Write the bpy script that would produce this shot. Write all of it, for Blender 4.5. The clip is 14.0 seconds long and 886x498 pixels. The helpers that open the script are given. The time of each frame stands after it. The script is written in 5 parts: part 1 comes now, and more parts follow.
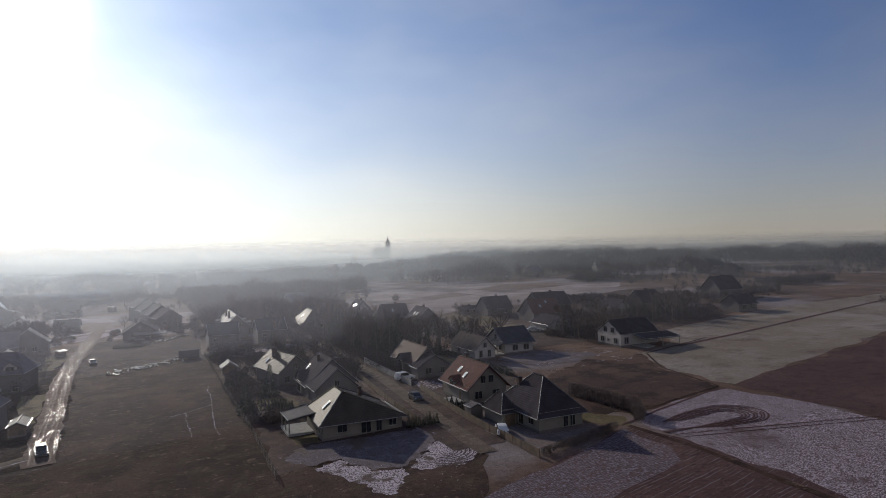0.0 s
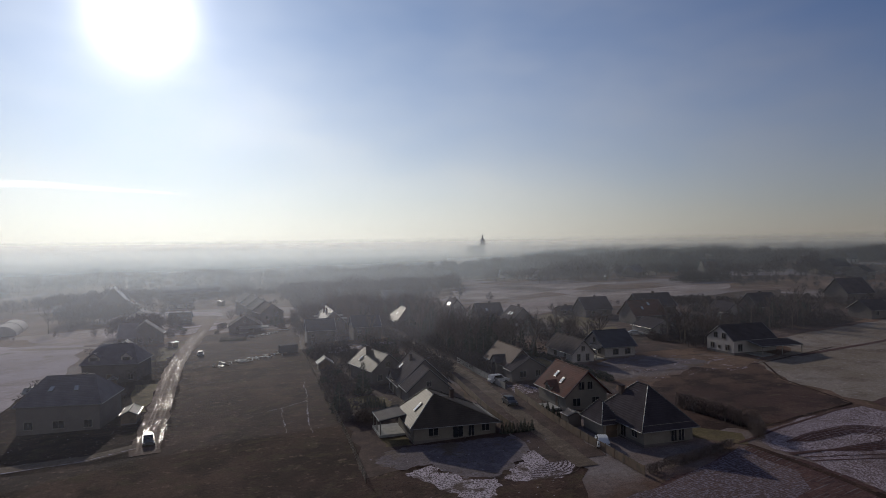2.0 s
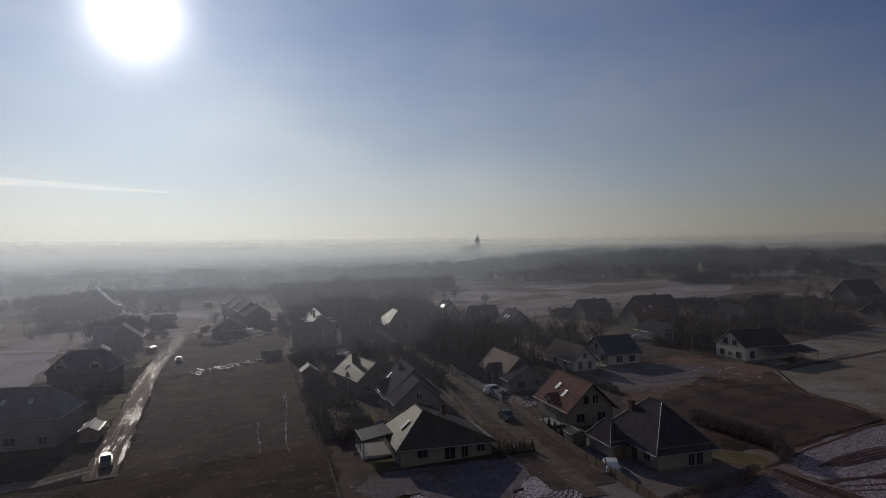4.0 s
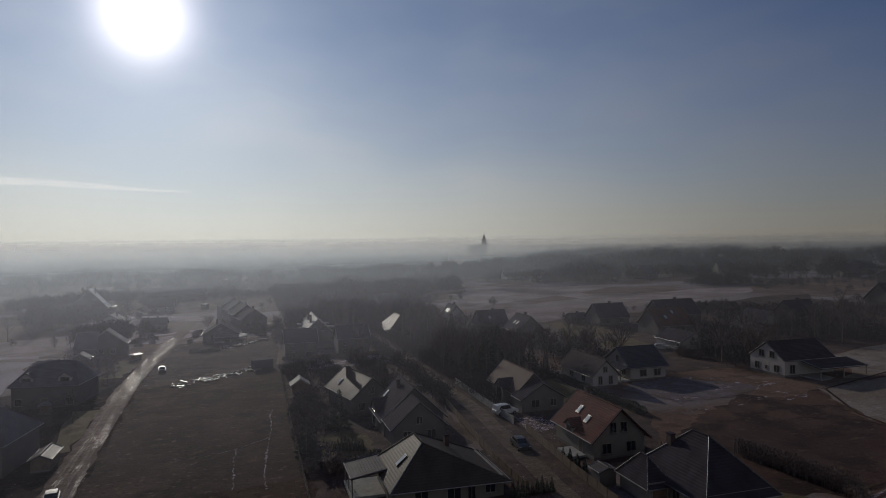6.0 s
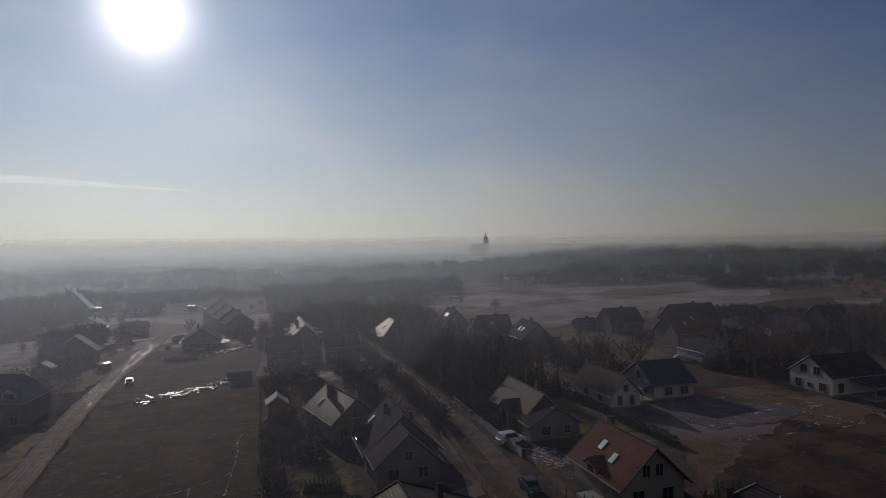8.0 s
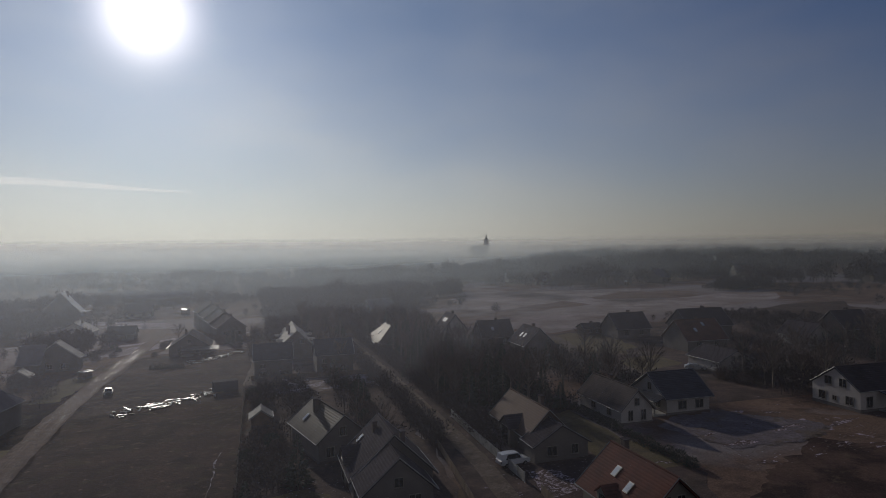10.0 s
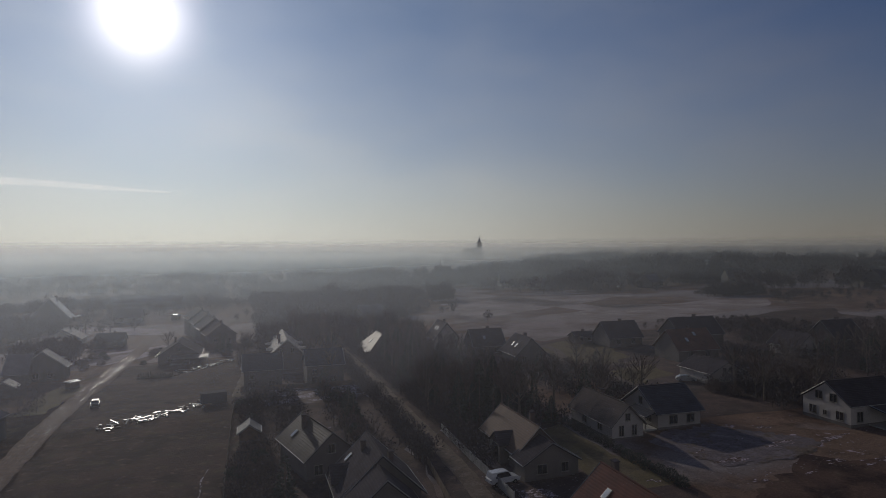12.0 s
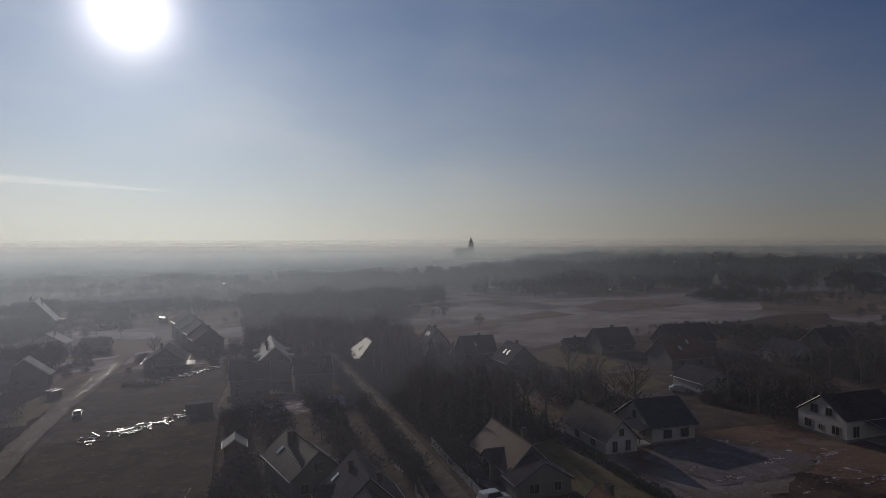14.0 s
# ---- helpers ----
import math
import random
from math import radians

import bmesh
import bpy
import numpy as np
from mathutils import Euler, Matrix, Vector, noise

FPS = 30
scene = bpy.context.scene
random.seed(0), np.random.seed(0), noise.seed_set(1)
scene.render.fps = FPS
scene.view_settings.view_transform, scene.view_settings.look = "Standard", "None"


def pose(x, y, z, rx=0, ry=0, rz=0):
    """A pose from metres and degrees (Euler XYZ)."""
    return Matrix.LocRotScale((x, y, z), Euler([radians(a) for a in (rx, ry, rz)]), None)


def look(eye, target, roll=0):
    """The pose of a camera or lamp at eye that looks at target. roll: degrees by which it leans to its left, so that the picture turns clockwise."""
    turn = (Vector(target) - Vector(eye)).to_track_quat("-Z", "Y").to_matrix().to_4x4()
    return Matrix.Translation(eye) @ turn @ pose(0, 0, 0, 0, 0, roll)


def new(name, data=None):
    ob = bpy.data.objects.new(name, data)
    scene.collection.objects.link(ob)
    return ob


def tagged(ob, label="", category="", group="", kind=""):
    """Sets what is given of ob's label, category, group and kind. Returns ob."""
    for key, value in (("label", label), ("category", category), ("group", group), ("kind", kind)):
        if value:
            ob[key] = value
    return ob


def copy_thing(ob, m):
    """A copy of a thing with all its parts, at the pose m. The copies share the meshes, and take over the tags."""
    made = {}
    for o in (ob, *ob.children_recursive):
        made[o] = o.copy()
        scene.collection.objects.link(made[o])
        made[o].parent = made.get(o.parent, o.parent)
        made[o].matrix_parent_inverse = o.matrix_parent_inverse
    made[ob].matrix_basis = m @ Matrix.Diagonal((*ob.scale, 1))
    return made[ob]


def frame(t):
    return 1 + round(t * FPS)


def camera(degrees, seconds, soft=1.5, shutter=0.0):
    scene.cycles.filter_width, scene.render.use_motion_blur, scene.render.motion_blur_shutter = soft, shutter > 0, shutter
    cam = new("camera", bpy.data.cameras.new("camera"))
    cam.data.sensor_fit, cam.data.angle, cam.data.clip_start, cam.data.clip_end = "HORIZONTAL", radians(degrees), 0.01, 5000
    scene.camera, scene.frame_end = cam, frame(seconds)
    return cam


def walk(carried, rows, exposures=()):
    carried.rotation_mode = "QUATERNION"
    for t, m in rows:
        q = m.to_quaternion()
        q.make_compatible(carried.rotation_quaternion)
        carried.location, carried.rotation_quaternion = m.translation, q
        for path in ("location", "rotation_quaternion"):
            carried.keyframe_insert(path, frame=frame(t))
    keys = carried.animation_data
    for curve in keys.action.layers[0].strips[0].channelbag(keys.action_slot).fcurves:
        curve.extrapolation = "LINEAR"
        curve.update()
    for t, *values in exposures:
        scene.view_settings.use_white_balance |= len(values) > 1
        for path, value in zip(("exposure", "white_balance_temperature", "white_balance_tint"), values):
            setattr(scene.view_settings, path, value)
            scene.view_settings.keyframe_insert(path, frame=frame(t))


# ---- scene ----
# The drone's path: seconds, place, tilt, lean, turn
cam = camera(70.0, 14.0, soft=0.75)
PATH = [
    (0, 0.71, -1.79, 29.00, 89.65, -1.02, -25.69),
    (0.5, 1.27, -1.84, 28.98, 89.65, -1.06, -20.30),
    (1, 1.51, -0.96, 28.92, 89.68, -1.04, -18.55),
    (1.5, 1.87, 0.39, 28.91, 89.67, -0.86, -17.39),
    (2, 2.46, 2.16, 29.03, 89.61, -0.82, -17.11),
    (2.5, 3.24, 4.19, 29.06, 89.58, -0.76, -17.26),
    (3, 4.15, 6.52, 29.07, 89.55, -0.73, -17.68),
    (5.5, 9.37, 21.31, 29.27, 89.56, -0.70, -17.13),
    (6, 10.70, 25.12, 29.40, 89.52, -0.69, -16.99),
    (6.5, 12.01, 28.76, 29.54, 89.44, -0.67, -16.93),
    (7, 13.36, 32.81, 29.54, 89.41, -0.64, -16.93),
    (7.5, 14.69, 36.53, 29.50, 89.40, -0.60, -16.91),
    (8, 16.40, 40.73, 29.48, 89.42, -0.58, -16.85),
    (10.5, 19.70, 48.71, 29.56, 89.59, -0.59, -16.79),
    (11, 19.85, 48.77, 29.84, 89.51, -0.58, -17.04),
    (11.5, 19.97, 48.85, 30.64, 89.55, -0.52, -17.18),
    (12, 20.21, 49.03, 31.60, 89.68, -0.46, -17.40),
    (12.5, 20.23, 48.99, 32.73, 89.74, -0.43, -17.67),
    (13, 20.34, 49.09, 33.32, 89.69, -0.35, -17.82),
    (13.5, 20.57, 49.79, 33.57, 89.64, -0.32, -18.00),
    (14, 21.11, 51.27, 33.61, 89.56, -0.29, -18.15),
]


def drone(x, y, z, rx, lean, rz):
    return pose(x, y, z, rx, 0, rz) @ pose(0, 0, 0, 0, 0, lean)


walk(cam, [(t, drone(*p)) for t, *p in PATH],
     exposures=((0.0, 0.06, 6450, 10.5), (1.5, -0.20, 6450, 10.5), (3.0, -0.55, 6450, 10.5), (6.0, -0.93, 6450, 10.5), (14.0, -1.0, 6450, 10.5)))

# ---- world, sun ----
SKY_STRENGTH = 0.055
SUN_EL, SUN_DIR = radians(18.4), Vector((-0.141, 0.990, 0.0)).normalized()
SUN_VEC = Vector((SUN_DIR.x * math.cos(SUN_EL), SUN_DIR.y * math.cos(SUN_EL), math.sin(SUN_EL)))


class Nodes:
    """A short way to write node trees."""

    def __init__(self, tree):
        self.tree = tree
        tree.nodes.clear()

    def add(self, kind, inputs=None):
        node = self.tree.nodes.new("ShaderNode" + kind)
        self.fill(node, inputs or {})
        return node

    def fill(self, node, inputs):
        for key, value in inputs.items():
            if isinstance(value, bpy.types.NodeSocket):
                self.tree.links.new(value, node.inputs[key])
            else:
                node.inputs[key].default_value = value

    def math(self, op, a, b=0.0, c=0.0):
        node = self.add("Math")
        node.operation = op
        self.fill(node, {0: a, 1: b, 2: c})
        return node.outputs[0]

    def vector(self, op, a, b):
        node = self.add("VectorMath")
        node.operation = op
        self.fill(node, {0: a, (3 if op == "SCALE" else 1): b})
        return node.outputs["Value" if op == "DOT_PRODUCT" else "Vector"]

    def mix(self, fac, a, b, blend="MIX"):
        node = self.add("Mix")
        node.data_type, node.blend_type = "RGBA", blend
        four = lambda c: (*c, 1) if isinstance(c, tuple) else c
        self.fill(node, {0: fac, 6: four(a), 7: four(b)})
        return node.outputs[2]

    def noise(self, where, scale, detail=4.0, rough=0.55):
        return self.add("TexNoise", {"Vector": where, "Scale": scale, "Detail": detail, "Roughness": rough}).outputs[0]

    def soft(self, fac, lo, hi):
        node = self.add("MapRange", {0: fac, 1: lo, 2: hi})
        node.interpolation_type = "SMOOTHSTEP"
        return node.outputs[0]

    def ramp(self, fac, lo, hi):
        return self.add("MapRange", {0: fac, 1: lo, 2: hi}).outputs[0]


world = bpy.data.worlds.new("world")
scene.world = world
world.use_nodes = True
n = Nodes(world.node_tree)
sky = n.add("TexSky")
sky.sky_type, sky.sun_disc, sky.sun_elevation = "NISHITA", False, SUN_EL
sky.sun_rotation = math.atan2(SUN_DIR.x, SUN_DIR.y)
sky.altitude, sky.air_density, sky.dust_density, sky.ozone_density = 100, 1.0, 0.3, 4.0
way = n.add("TexCoord").outputs["Generated"]
turn = n.add("SeparateXYZ", {0: way}).outputs
up = n.math("MAXIMUM", turn[2], 0.0)
n.fill(sky, {"Vector": n.add("CombineXYZ", {0: turn[0], 1: turn[1], 2: n.math("MAXIMUM", turn[2], 0.012)}).outputs[0]})
# winter haze on the horizon, brighter towards the sun, and the ring of scattered light round the sun
toward = n.math("MAXIMUM", n.vector("DOT_PRODUCT", way, tuple(SUN_VEC)), 0.0)
drift = n.noise(n.vector("MULTIPLY", way, (1.0, 1.0, 2.5)), 3.2, 3.0)
facing = n.math("MULTIPLY_ADD", n.ramp(n.vector("DOT_PRODUCT", way, tuple(SUN_VEC)), -0.3, 0.5), 0.72, 0.28)  # higher haze added away from the sun, a fill for shaded sides
low = n.math("POWER", 2.718, n.math("MULTIPLY", n.math("MULTIPLY", up, facing), n.math("MULTIPLY_ADD", drift, 6.0, -8.6)))
wide, near, core = (n.math("POWER", toward, k) for k in (4.5, 45.0, 800.0))
# the unseen horizon behind the camera is brightened to lift shaded walls
haze = n.mix(wide, n.mix(facing, (0.68, 0.66, 0.66), (0.360, 0.308, 0.248)), (1.66, 1.58, 1.36))
veil = n.mix(n.math("MULTIPLY", low, 0.9), n.vector("MULTIPLY", sky.outputs[0], tuple(SKY_STRENGTH * k for k in (0.51, 0.84, 1.25))), haze)
ring = n.math("MULTIPLY_ADD", near, 0.24, n.math("MULTIPLY", core, 2.6))
glow = n.add("CombineXYZ", {k: n.math("MULTIPLY_ADD", wide, a, n.math("MULTIPLY", ring, b)) for k, (a, b) in enumerate(((0.145, 1.10), (0.17, 1.0), (0.185, 1.0)))}).outputs[0]
bg = n.add("Background", {"Color": n.vector("ADD", veil, glow), "Strength": 1.0})
n.tree.links.new(bg.outputs[0], n.add("OutputWorld").inputs[0])

lamp = bpy.data.lights.new("sun", "SUN")
lamp.energy, lamp.angle, lamp.color = 3.0, radians(0.6), (1.0, 0.92, 0.80)
new("sun", lamp).matrix_world = look(SUN_VEC * 300, (0, 0, 0))

# ---- materials ----
def material(name, colour, rough=0.8, second=None, scale=0.5, fine=8.0, bump=0.3, metal=0.0, spec=0.4, lo=0.4, hi=0.65, rows=0.0, tint=(1, 1, 1)):
    """A surface with stains at one scale and grain at a finer one; rows: courses a metre, for tiles and boards."""
    m = bpy.data.materials.new(name)
    m.use_nodes = True
    n = Nodes(m.node_tree)
    where = n.add("TexCoord").outputs["Object"]
    patches = n.ramp(n.noise(where, scale, 5.0), lo, hi)
    grain = n.noise(where, fine, 3.0)
    second = second or tuple(c * 0.7 for c in colour)
    col = n.mix(patches, colour, second)
    col = n.mix(0.5, col, n.mix(grain, (0.3, 0.3, 0.3), (0.7, 0.7, 0.7)), "OVERLAY")
    tone = n.add("ObjectInfo").outputs["Random"]
    col = n.mix(0.35, col, n.mix(tone, (0.35, 0.35, 0.35), (0.65, 0.65, 0.65)), "OVERLAY")
    height = grain
    if rows:
        across = n.add("TexWave", {"Vector": where, "Scale": rows / 2.6, "Distortion": 0.15})
        across.bands_direction = "Z"
        col = n.mix(n.math("MULTIPLY", across.outputs[1], 0.30), col, tuple(c * 0.45 for c in colour))
        height = n.math("ADD", grain, across.outputs[1])
    shader = n.add("BsdfPrincipled", {"Base Color": col, "Roughness": n.math("MULTIPLY_ADD", grain, 0.25, rough - 0.12),
                                      "Metallic": metal, "Specular IOR Level": spec, "Specular Tint": (*tint, 1)})
    if bump:
        node = n.add("Bump", {"Height": height, "Strength": bump, "Distance": 0.05})
        n.tree.links.new(node.outputs[0], shader.inputs["Normal"])
    n.tree.links.new(shader.outputs[0], n.add("OutputMaterial").inputs[0])
    return m


def ground_material(name, layers, spec=0.08, rough=0.95, bump=0.4, furrows=None):
    """Soil, dead grass and thin snow in patches. layers: (colour, noise scale, from, to), laid one over the other.
    furrows: (lines a metre, degrees from east, threshold, colour of what lies in them)."""
    m = bpy.data.materials.new(name)
    m.use_nodes = True
    n = Nodes(m.node_tree)
    where = n.add("TexCoord").outputs["Object"]
    layers = [((c[0] * 1.05, c[1] * 0.97, c[2]), *rest) for c, *rest in layers]
    col = layers[0][0]
    for k, (colour, scale, lo, hi) in enumerate(layers[1:]):
        moved = n.vector("ADD", where, (17.0 * k + 5, 31.0 * k, 0.0))
        col = n.mix(n.ramp(n.noise(moved, scale, 7.0, 0.62), lo, hi), col, colour)
    if furrows:
        turned = n.add("Mapping", {"Vector": where, "Rotation": (0.0, 0.0, -radians(furrows[1]))}).outputs[0]
        lines = n.add("TexWave", {"Vector": turned, "Scale": furrows[0] / 3.14, "Distortion": 5.0, "Detail": 3.0, "Detail Scale": 0.5})
        lines.bands_direction = "Y"
        broken = n.noise(n.vector("MULTIPLY", turned, (0.25, 1.6, 1.0)), 1.0, 5.0, 0.65)
        held = n.soft(n.math("MULTIPLY", lines.outputs[1], broken), furrows[2] - 0.06, furrows[2] + 0.10)
        col = n.mix(held, col, furrows[3])
    grain = n.noise(where, 1.6, 6.0, 0.7)
    col = n.mix(0.8, col, n.mix(grain, (0.2, 0.2, 0.2), (0.8, 0.8, 0.8)), "OVERLAY")
    tufts = n.ramp(n.noise(where, 4.5, 4.0, 0.75), 0.3, 0.7)
    col = n.mix(0.6, col, n.mix(tufts, (0.2, 0.19, 0.2), (0.8, 0.8, 0.8)), "OVERLAY")
    shader = n.add("BsdfPrincipled", {"Base Color": col, "Roughness": rough, "Specular IOR Level": spec})
    node = n.add("Bump", {"Height": grain, "Strength": bump, "Distance": 0.3})
    n.tree.links.new(node.outputs[0], shader.inputs["Normal"])
    n.tree.links.new(shader.outputs[0], n.add("OutputMaterial").inputs[0])
    return m


def mist_material(name, share, colour, deep, top, least):
    """A haze sheet that lets most light through and scatters the rest; it thins out upwards."""
    m = bpy.data.materials.new(name)
    m.use_nodes = True
    n = Nodes(m.node_tree)
    where = n.add("TexCoord").outputs["Object"]
    up = n.add("SeparateXYZ", {0: where}).outputs[2]
    cloud = n.ramp(n.noise(n.vector("MULTIPLY", where, (1.0, 1.0, 0.4)), 0.006, 2.0), 0.2, 0.8)
    # thickest just over roofs, thinned to ground and sky so haze builds with distance
    fade = n.math("MULTIPLY", n.math("MULTIPLY", n.ramp(up, -8.0, deep), n.soft(up, top, top * 0.5)), n.math("MULTIPLY_ADD", cloud, 0.35, 0.83))
    # thicker towards the sun, to stand in for the brighter haze there
    sunward = n.vector("DOT_PRODUCT", n.vector("NORMALIZE", where, (0, 0, 0)), (-0.30, 0.95, 0.0))
    fade = n.math("MULTIPLY", fade, n.math("MULTIPLY_ADD", n.ramp(sunward, 0.60, 1.0), 1.24 - least, least))
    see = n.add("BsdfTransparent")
    # the glow of haze before the sun is put into its scatter colour
    scatter = n.add("BsdfTranslucent", {"Color": n.mix(n.ramp(sunward, 0.55, 1.0), tuple(c * 0.52 for c in colour), tuple(c * 1.25 for c in colour))})
    both = n.add("MixShader", {0: n.math("MULTIPLY", fade, share)})
    n.tree.links.new(see.outputs[0], both.inputs[1])
    n.tree.links.new(scatter.outputs[0], both.inputs[2])
    n.tree.links.new(both.outputs[0], n.add("OutputMaterial").inputs[0])
    return m


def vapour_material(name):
    """A far, thin white cloud in the sky, given a glow in place of sunlight."""
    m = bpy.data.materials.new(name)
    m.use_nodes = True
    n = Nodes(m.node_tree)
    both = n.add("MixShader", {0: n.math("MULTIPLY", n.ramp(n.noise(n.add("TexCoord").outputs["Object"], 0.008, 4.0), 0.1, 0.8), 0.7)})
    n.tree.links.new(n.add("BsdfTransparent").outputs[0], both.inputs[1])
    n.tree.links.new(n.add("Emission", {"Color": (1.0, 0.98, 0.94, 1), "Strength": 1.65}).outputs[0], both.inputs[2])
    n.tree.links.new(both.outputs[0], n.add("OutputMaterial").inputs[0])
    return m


def glass_material(name, colour, rough=0.08, spec=0.9):
    m = bpy.data.materials.new(name)
    m.use_nodes = True
    n = Nodes(m.node_tree)
    shader = n.add("BsdfPrincipled", {"Base Color": (*colour, 1), "Roughness": rough, "Specular IOR Level": spec})
    n.tree.links.new(shader.outputs[0], n.add("OutputMaterial").inputs[0])
    return m


PLASTER = material("plaster_cream", (0.20, 0.178, 0.152), 0.9, (0.165, 0.147, 0.126), 0.4, 6, 0.1)
PLASTER_WHITE = material("plaster_white", (0.36, 0.33, 0.305), 0.9, (0.30, 0.275, 0.255), 0.3, 6, 0.1)
PLASTER_GREY = material("plaster_grey", (0.135, 0.119, 0.11), 0.9, (0.108, 0.096, 0.089), 0.4, 6, 0.1)
TILE_DARK = material("tile_graphite", (0.070, 0.060, 0.068), 0.8, (0.052, 0.045, 0.050), 0.5, 9, 0.3, spec=0.012, rows=3.2)
TILE_BLUE = material("tile_blue_grey", (0.058, 0.060, 0.078), 0.75, (0.046, 0.048, 0.062), 0.5, 9, 0.3, spec=0.05, rows=3.2)
TILE_SLATE = material("tile_slate", (0.17, 0.155, 0.17), 0.7, (0.13, 0.118, 0.13), 0.5, 9, 0.3, spec=0.06, rows=3.2)
TILE_GREY = material("tile_grey", (0.10, 0.083, 0.077), 0.55, (0.075, 0.062, 0.058), 0.5, 9, 0.3, spec=0.14, rows=3.2)
TILE_TAN = material("tile_tan", (0.098, 0.084, 0.074), 0.46, (0.075, 0.064, 0.057), 0.5, 9, 0.18, spec=0.017, tint=(1.0, 0.88, 0.66), rows=3.2)
TILE_ORANGE = material("tile_orange", (0.125, 0.046, 0.035), 0.8, (0.09, 0.037, 0.030), 0.5, 9, 0.3, spec=0.10, rows=3.2)
TILE_BROWN = material("tile_red_brown", (0.12, 0.062, 0.048), 0.75, (0.09, 0.05, 0.04), 0.5, 9, 0.3, spec=0.05, rows=3.2)
TILE_SALMON = material("tile_salmon", (0.135, 0.088, 0.070), 0.6, (0.108, 0.072, 0.058), 0.5, 9, 0.25, spec=0.024, rows=3.2)
ROOF_METAL = material("sheet_roof", (0.30, 0.295, 0.28), 0.42, (0.21, 0.205, 0.195), 0.7, 10, 0.15, metal=0.6)
BRICK = material("brick_chimney", (0.085, 0.055, 0.05), 0.85, (0.06, 0.042, 0.038), 2.0, 20, 0.3)
GLAZED = material("shiny_sheet_roof", (0.40, 0.39, 0.38), 0.30, (0.20, 0.195, 0.19), 1.6, 10, 0.4, metal=0.8)
TILE_DULL = material("tile_dull_brown", (0.125, 0.105, 0.098), 0.88, (0.09, 0.076, 0.072), 0.5, 9, 0.3, spec=0.02, rows=3.2)
SHEET_PALE = material("pale_sheet_roof", (0.34, 0.325, 0.295), 0.6, (0.24, 0.23, 0.21), 0.8, 10, 0.1, spec=0.03)
METAL = material("zinc", (0.26, 0.25, 0.235), 0.34, (0.20, 0.19, 0.18), 1.0, 10, 0.05, metal=0.9)
TRIM = material("dull_trim", (0.22, 0.20, 0.175), 0.6, (0.17, 0.155, 0.135), 1.0, 10, 0.05)
WOOD = material("weathered_wood", (0.16, 0.11, 0.075), 0.8, (0.10, 0.075, 0.055), 1.0, 12, 0.2)
GLASS = glass_material("window_glass", (0.018, 0.021, 0.026))
SKYLIGHT = glass_material("skylight_glass", (0.35, 0.37, 0.40), 0.16)
CONCRETE = material("concrete", (0.32, 0.31, 0.29), 0.85, (0.24, 0.235, 0.22), 0.8, 9, 0.2)
BARK = material("bark", (0.17, 0.14, 0.112), 0.95, (0.12, 0.10, 0.082), 2.0, 20, 0.4)
TWIGS = material("bare_twigs", (0.135, 0.102, 0.088), 0.95, (0.095, 0.072, 0.062), 0.6, 4, 0.0)
NEEDLES = material("conifer_green", (0.052, 0.060, 0.046), 0.85, (0.07, 0.072, 0.055), 0.6, 4, 0.0)
WOODLAND = material("far_woodland", (0.092, 0.072, 0.068), 0.95, (0.062, 0.050, 0.050), 0.03, 0.5, 0.0)
CAP = material("glazed_ridge", (0.05, 0.05, 0.055), 0.26, None, 1.0, 8, 0.1, spec=0.8)
RUBBER = material("tyre_rubber", (0.02, 0.02, 0.02), 0.85, None, 2, 20, 0.1)

SNOW = (0.33, 0.315, 0.335)
EARTH = ground_material("winter_meadow", [((0.105, 0.069, 0.049),), ((0.161, 0.110, 0.075), 0.05, 0.45, 0.65), ((0.068, 0.057, 0.033), 0.09, 0.55, 0.7), ((0.061, 0.040, 0.031), 0.2, 0.5, 0.7), ((0.20, 0.185, 0.175), 0.013, 0.50, 0.60)])
WASTE = ground_material("brown_waste_grass", [((0.047, 0.028, 0.022),), ((0.080, 0.051, 0.038), 0.04, 0.46, 0.60), ((0.028, 0.018, 0.015), 0.10, 0.46, 0.60), ((0.062, 0.047, 0.028), 0.3, 0.52, 0.66), ((0.125, 0.085, 0.065), 0.8, 0.58, 0.68), ((0.026, 0.017, 0.014), 1.5, 0.58, 0.68)], bump=0.8)
PLOUGHED = ground_material("ploughed_soil", [((0.072, 0.043, 0.039),), ((0.098, 0.060, 0.053), 0.05, 0.45, 0.65), ((0.050, 0.032, 0.029), 0.4, 0.5, 0.7)])
HEATH = ground_material("dead_red_brown_weeds", [((0.060, 0.036, 0.030),), ((0.092, 0.060, 0.044), 0.05, 0.45, 0.62), ((0.034, 0.022, 0.019), 0.12, 0.48, 0.60), ((0.088, 0.066, 0.044), 0.6, 0.58, 0.7)])
FROST = ground_material("frosted_field", [((0.205, 0.180, 0.158),), ((0.300, 0.272, 0.258), 0.04, 0.45, 0.65), ((0.159, 0.125, 0.091), 0.1, 0.5, 0.7)])
STRIPS = ground_material("mown_frosty_strips", [((0.18, 0.158, 0.118),), ((0.24, 0.222, 0.185), 0.05, 0.42, 0.65), ((0.125, 0.102, 0.077), 0.15, 0.5, 0.7), ((0.33, 0.32, 0.31), 1.2, 0.60, 0.70)])
SNOWFIELD = ground_material("thin_snow_on_soil", [((0.085, 0.062, 0.056),), ((0.40, 0.37, 0.40), 5.5, 0.47, 0.57), ((0.088, 0.065, 0.058), 0.07, 0.54, 0.70), ((0.10, 0.075, 0.066), 0.9, 0.58, 0.66)])
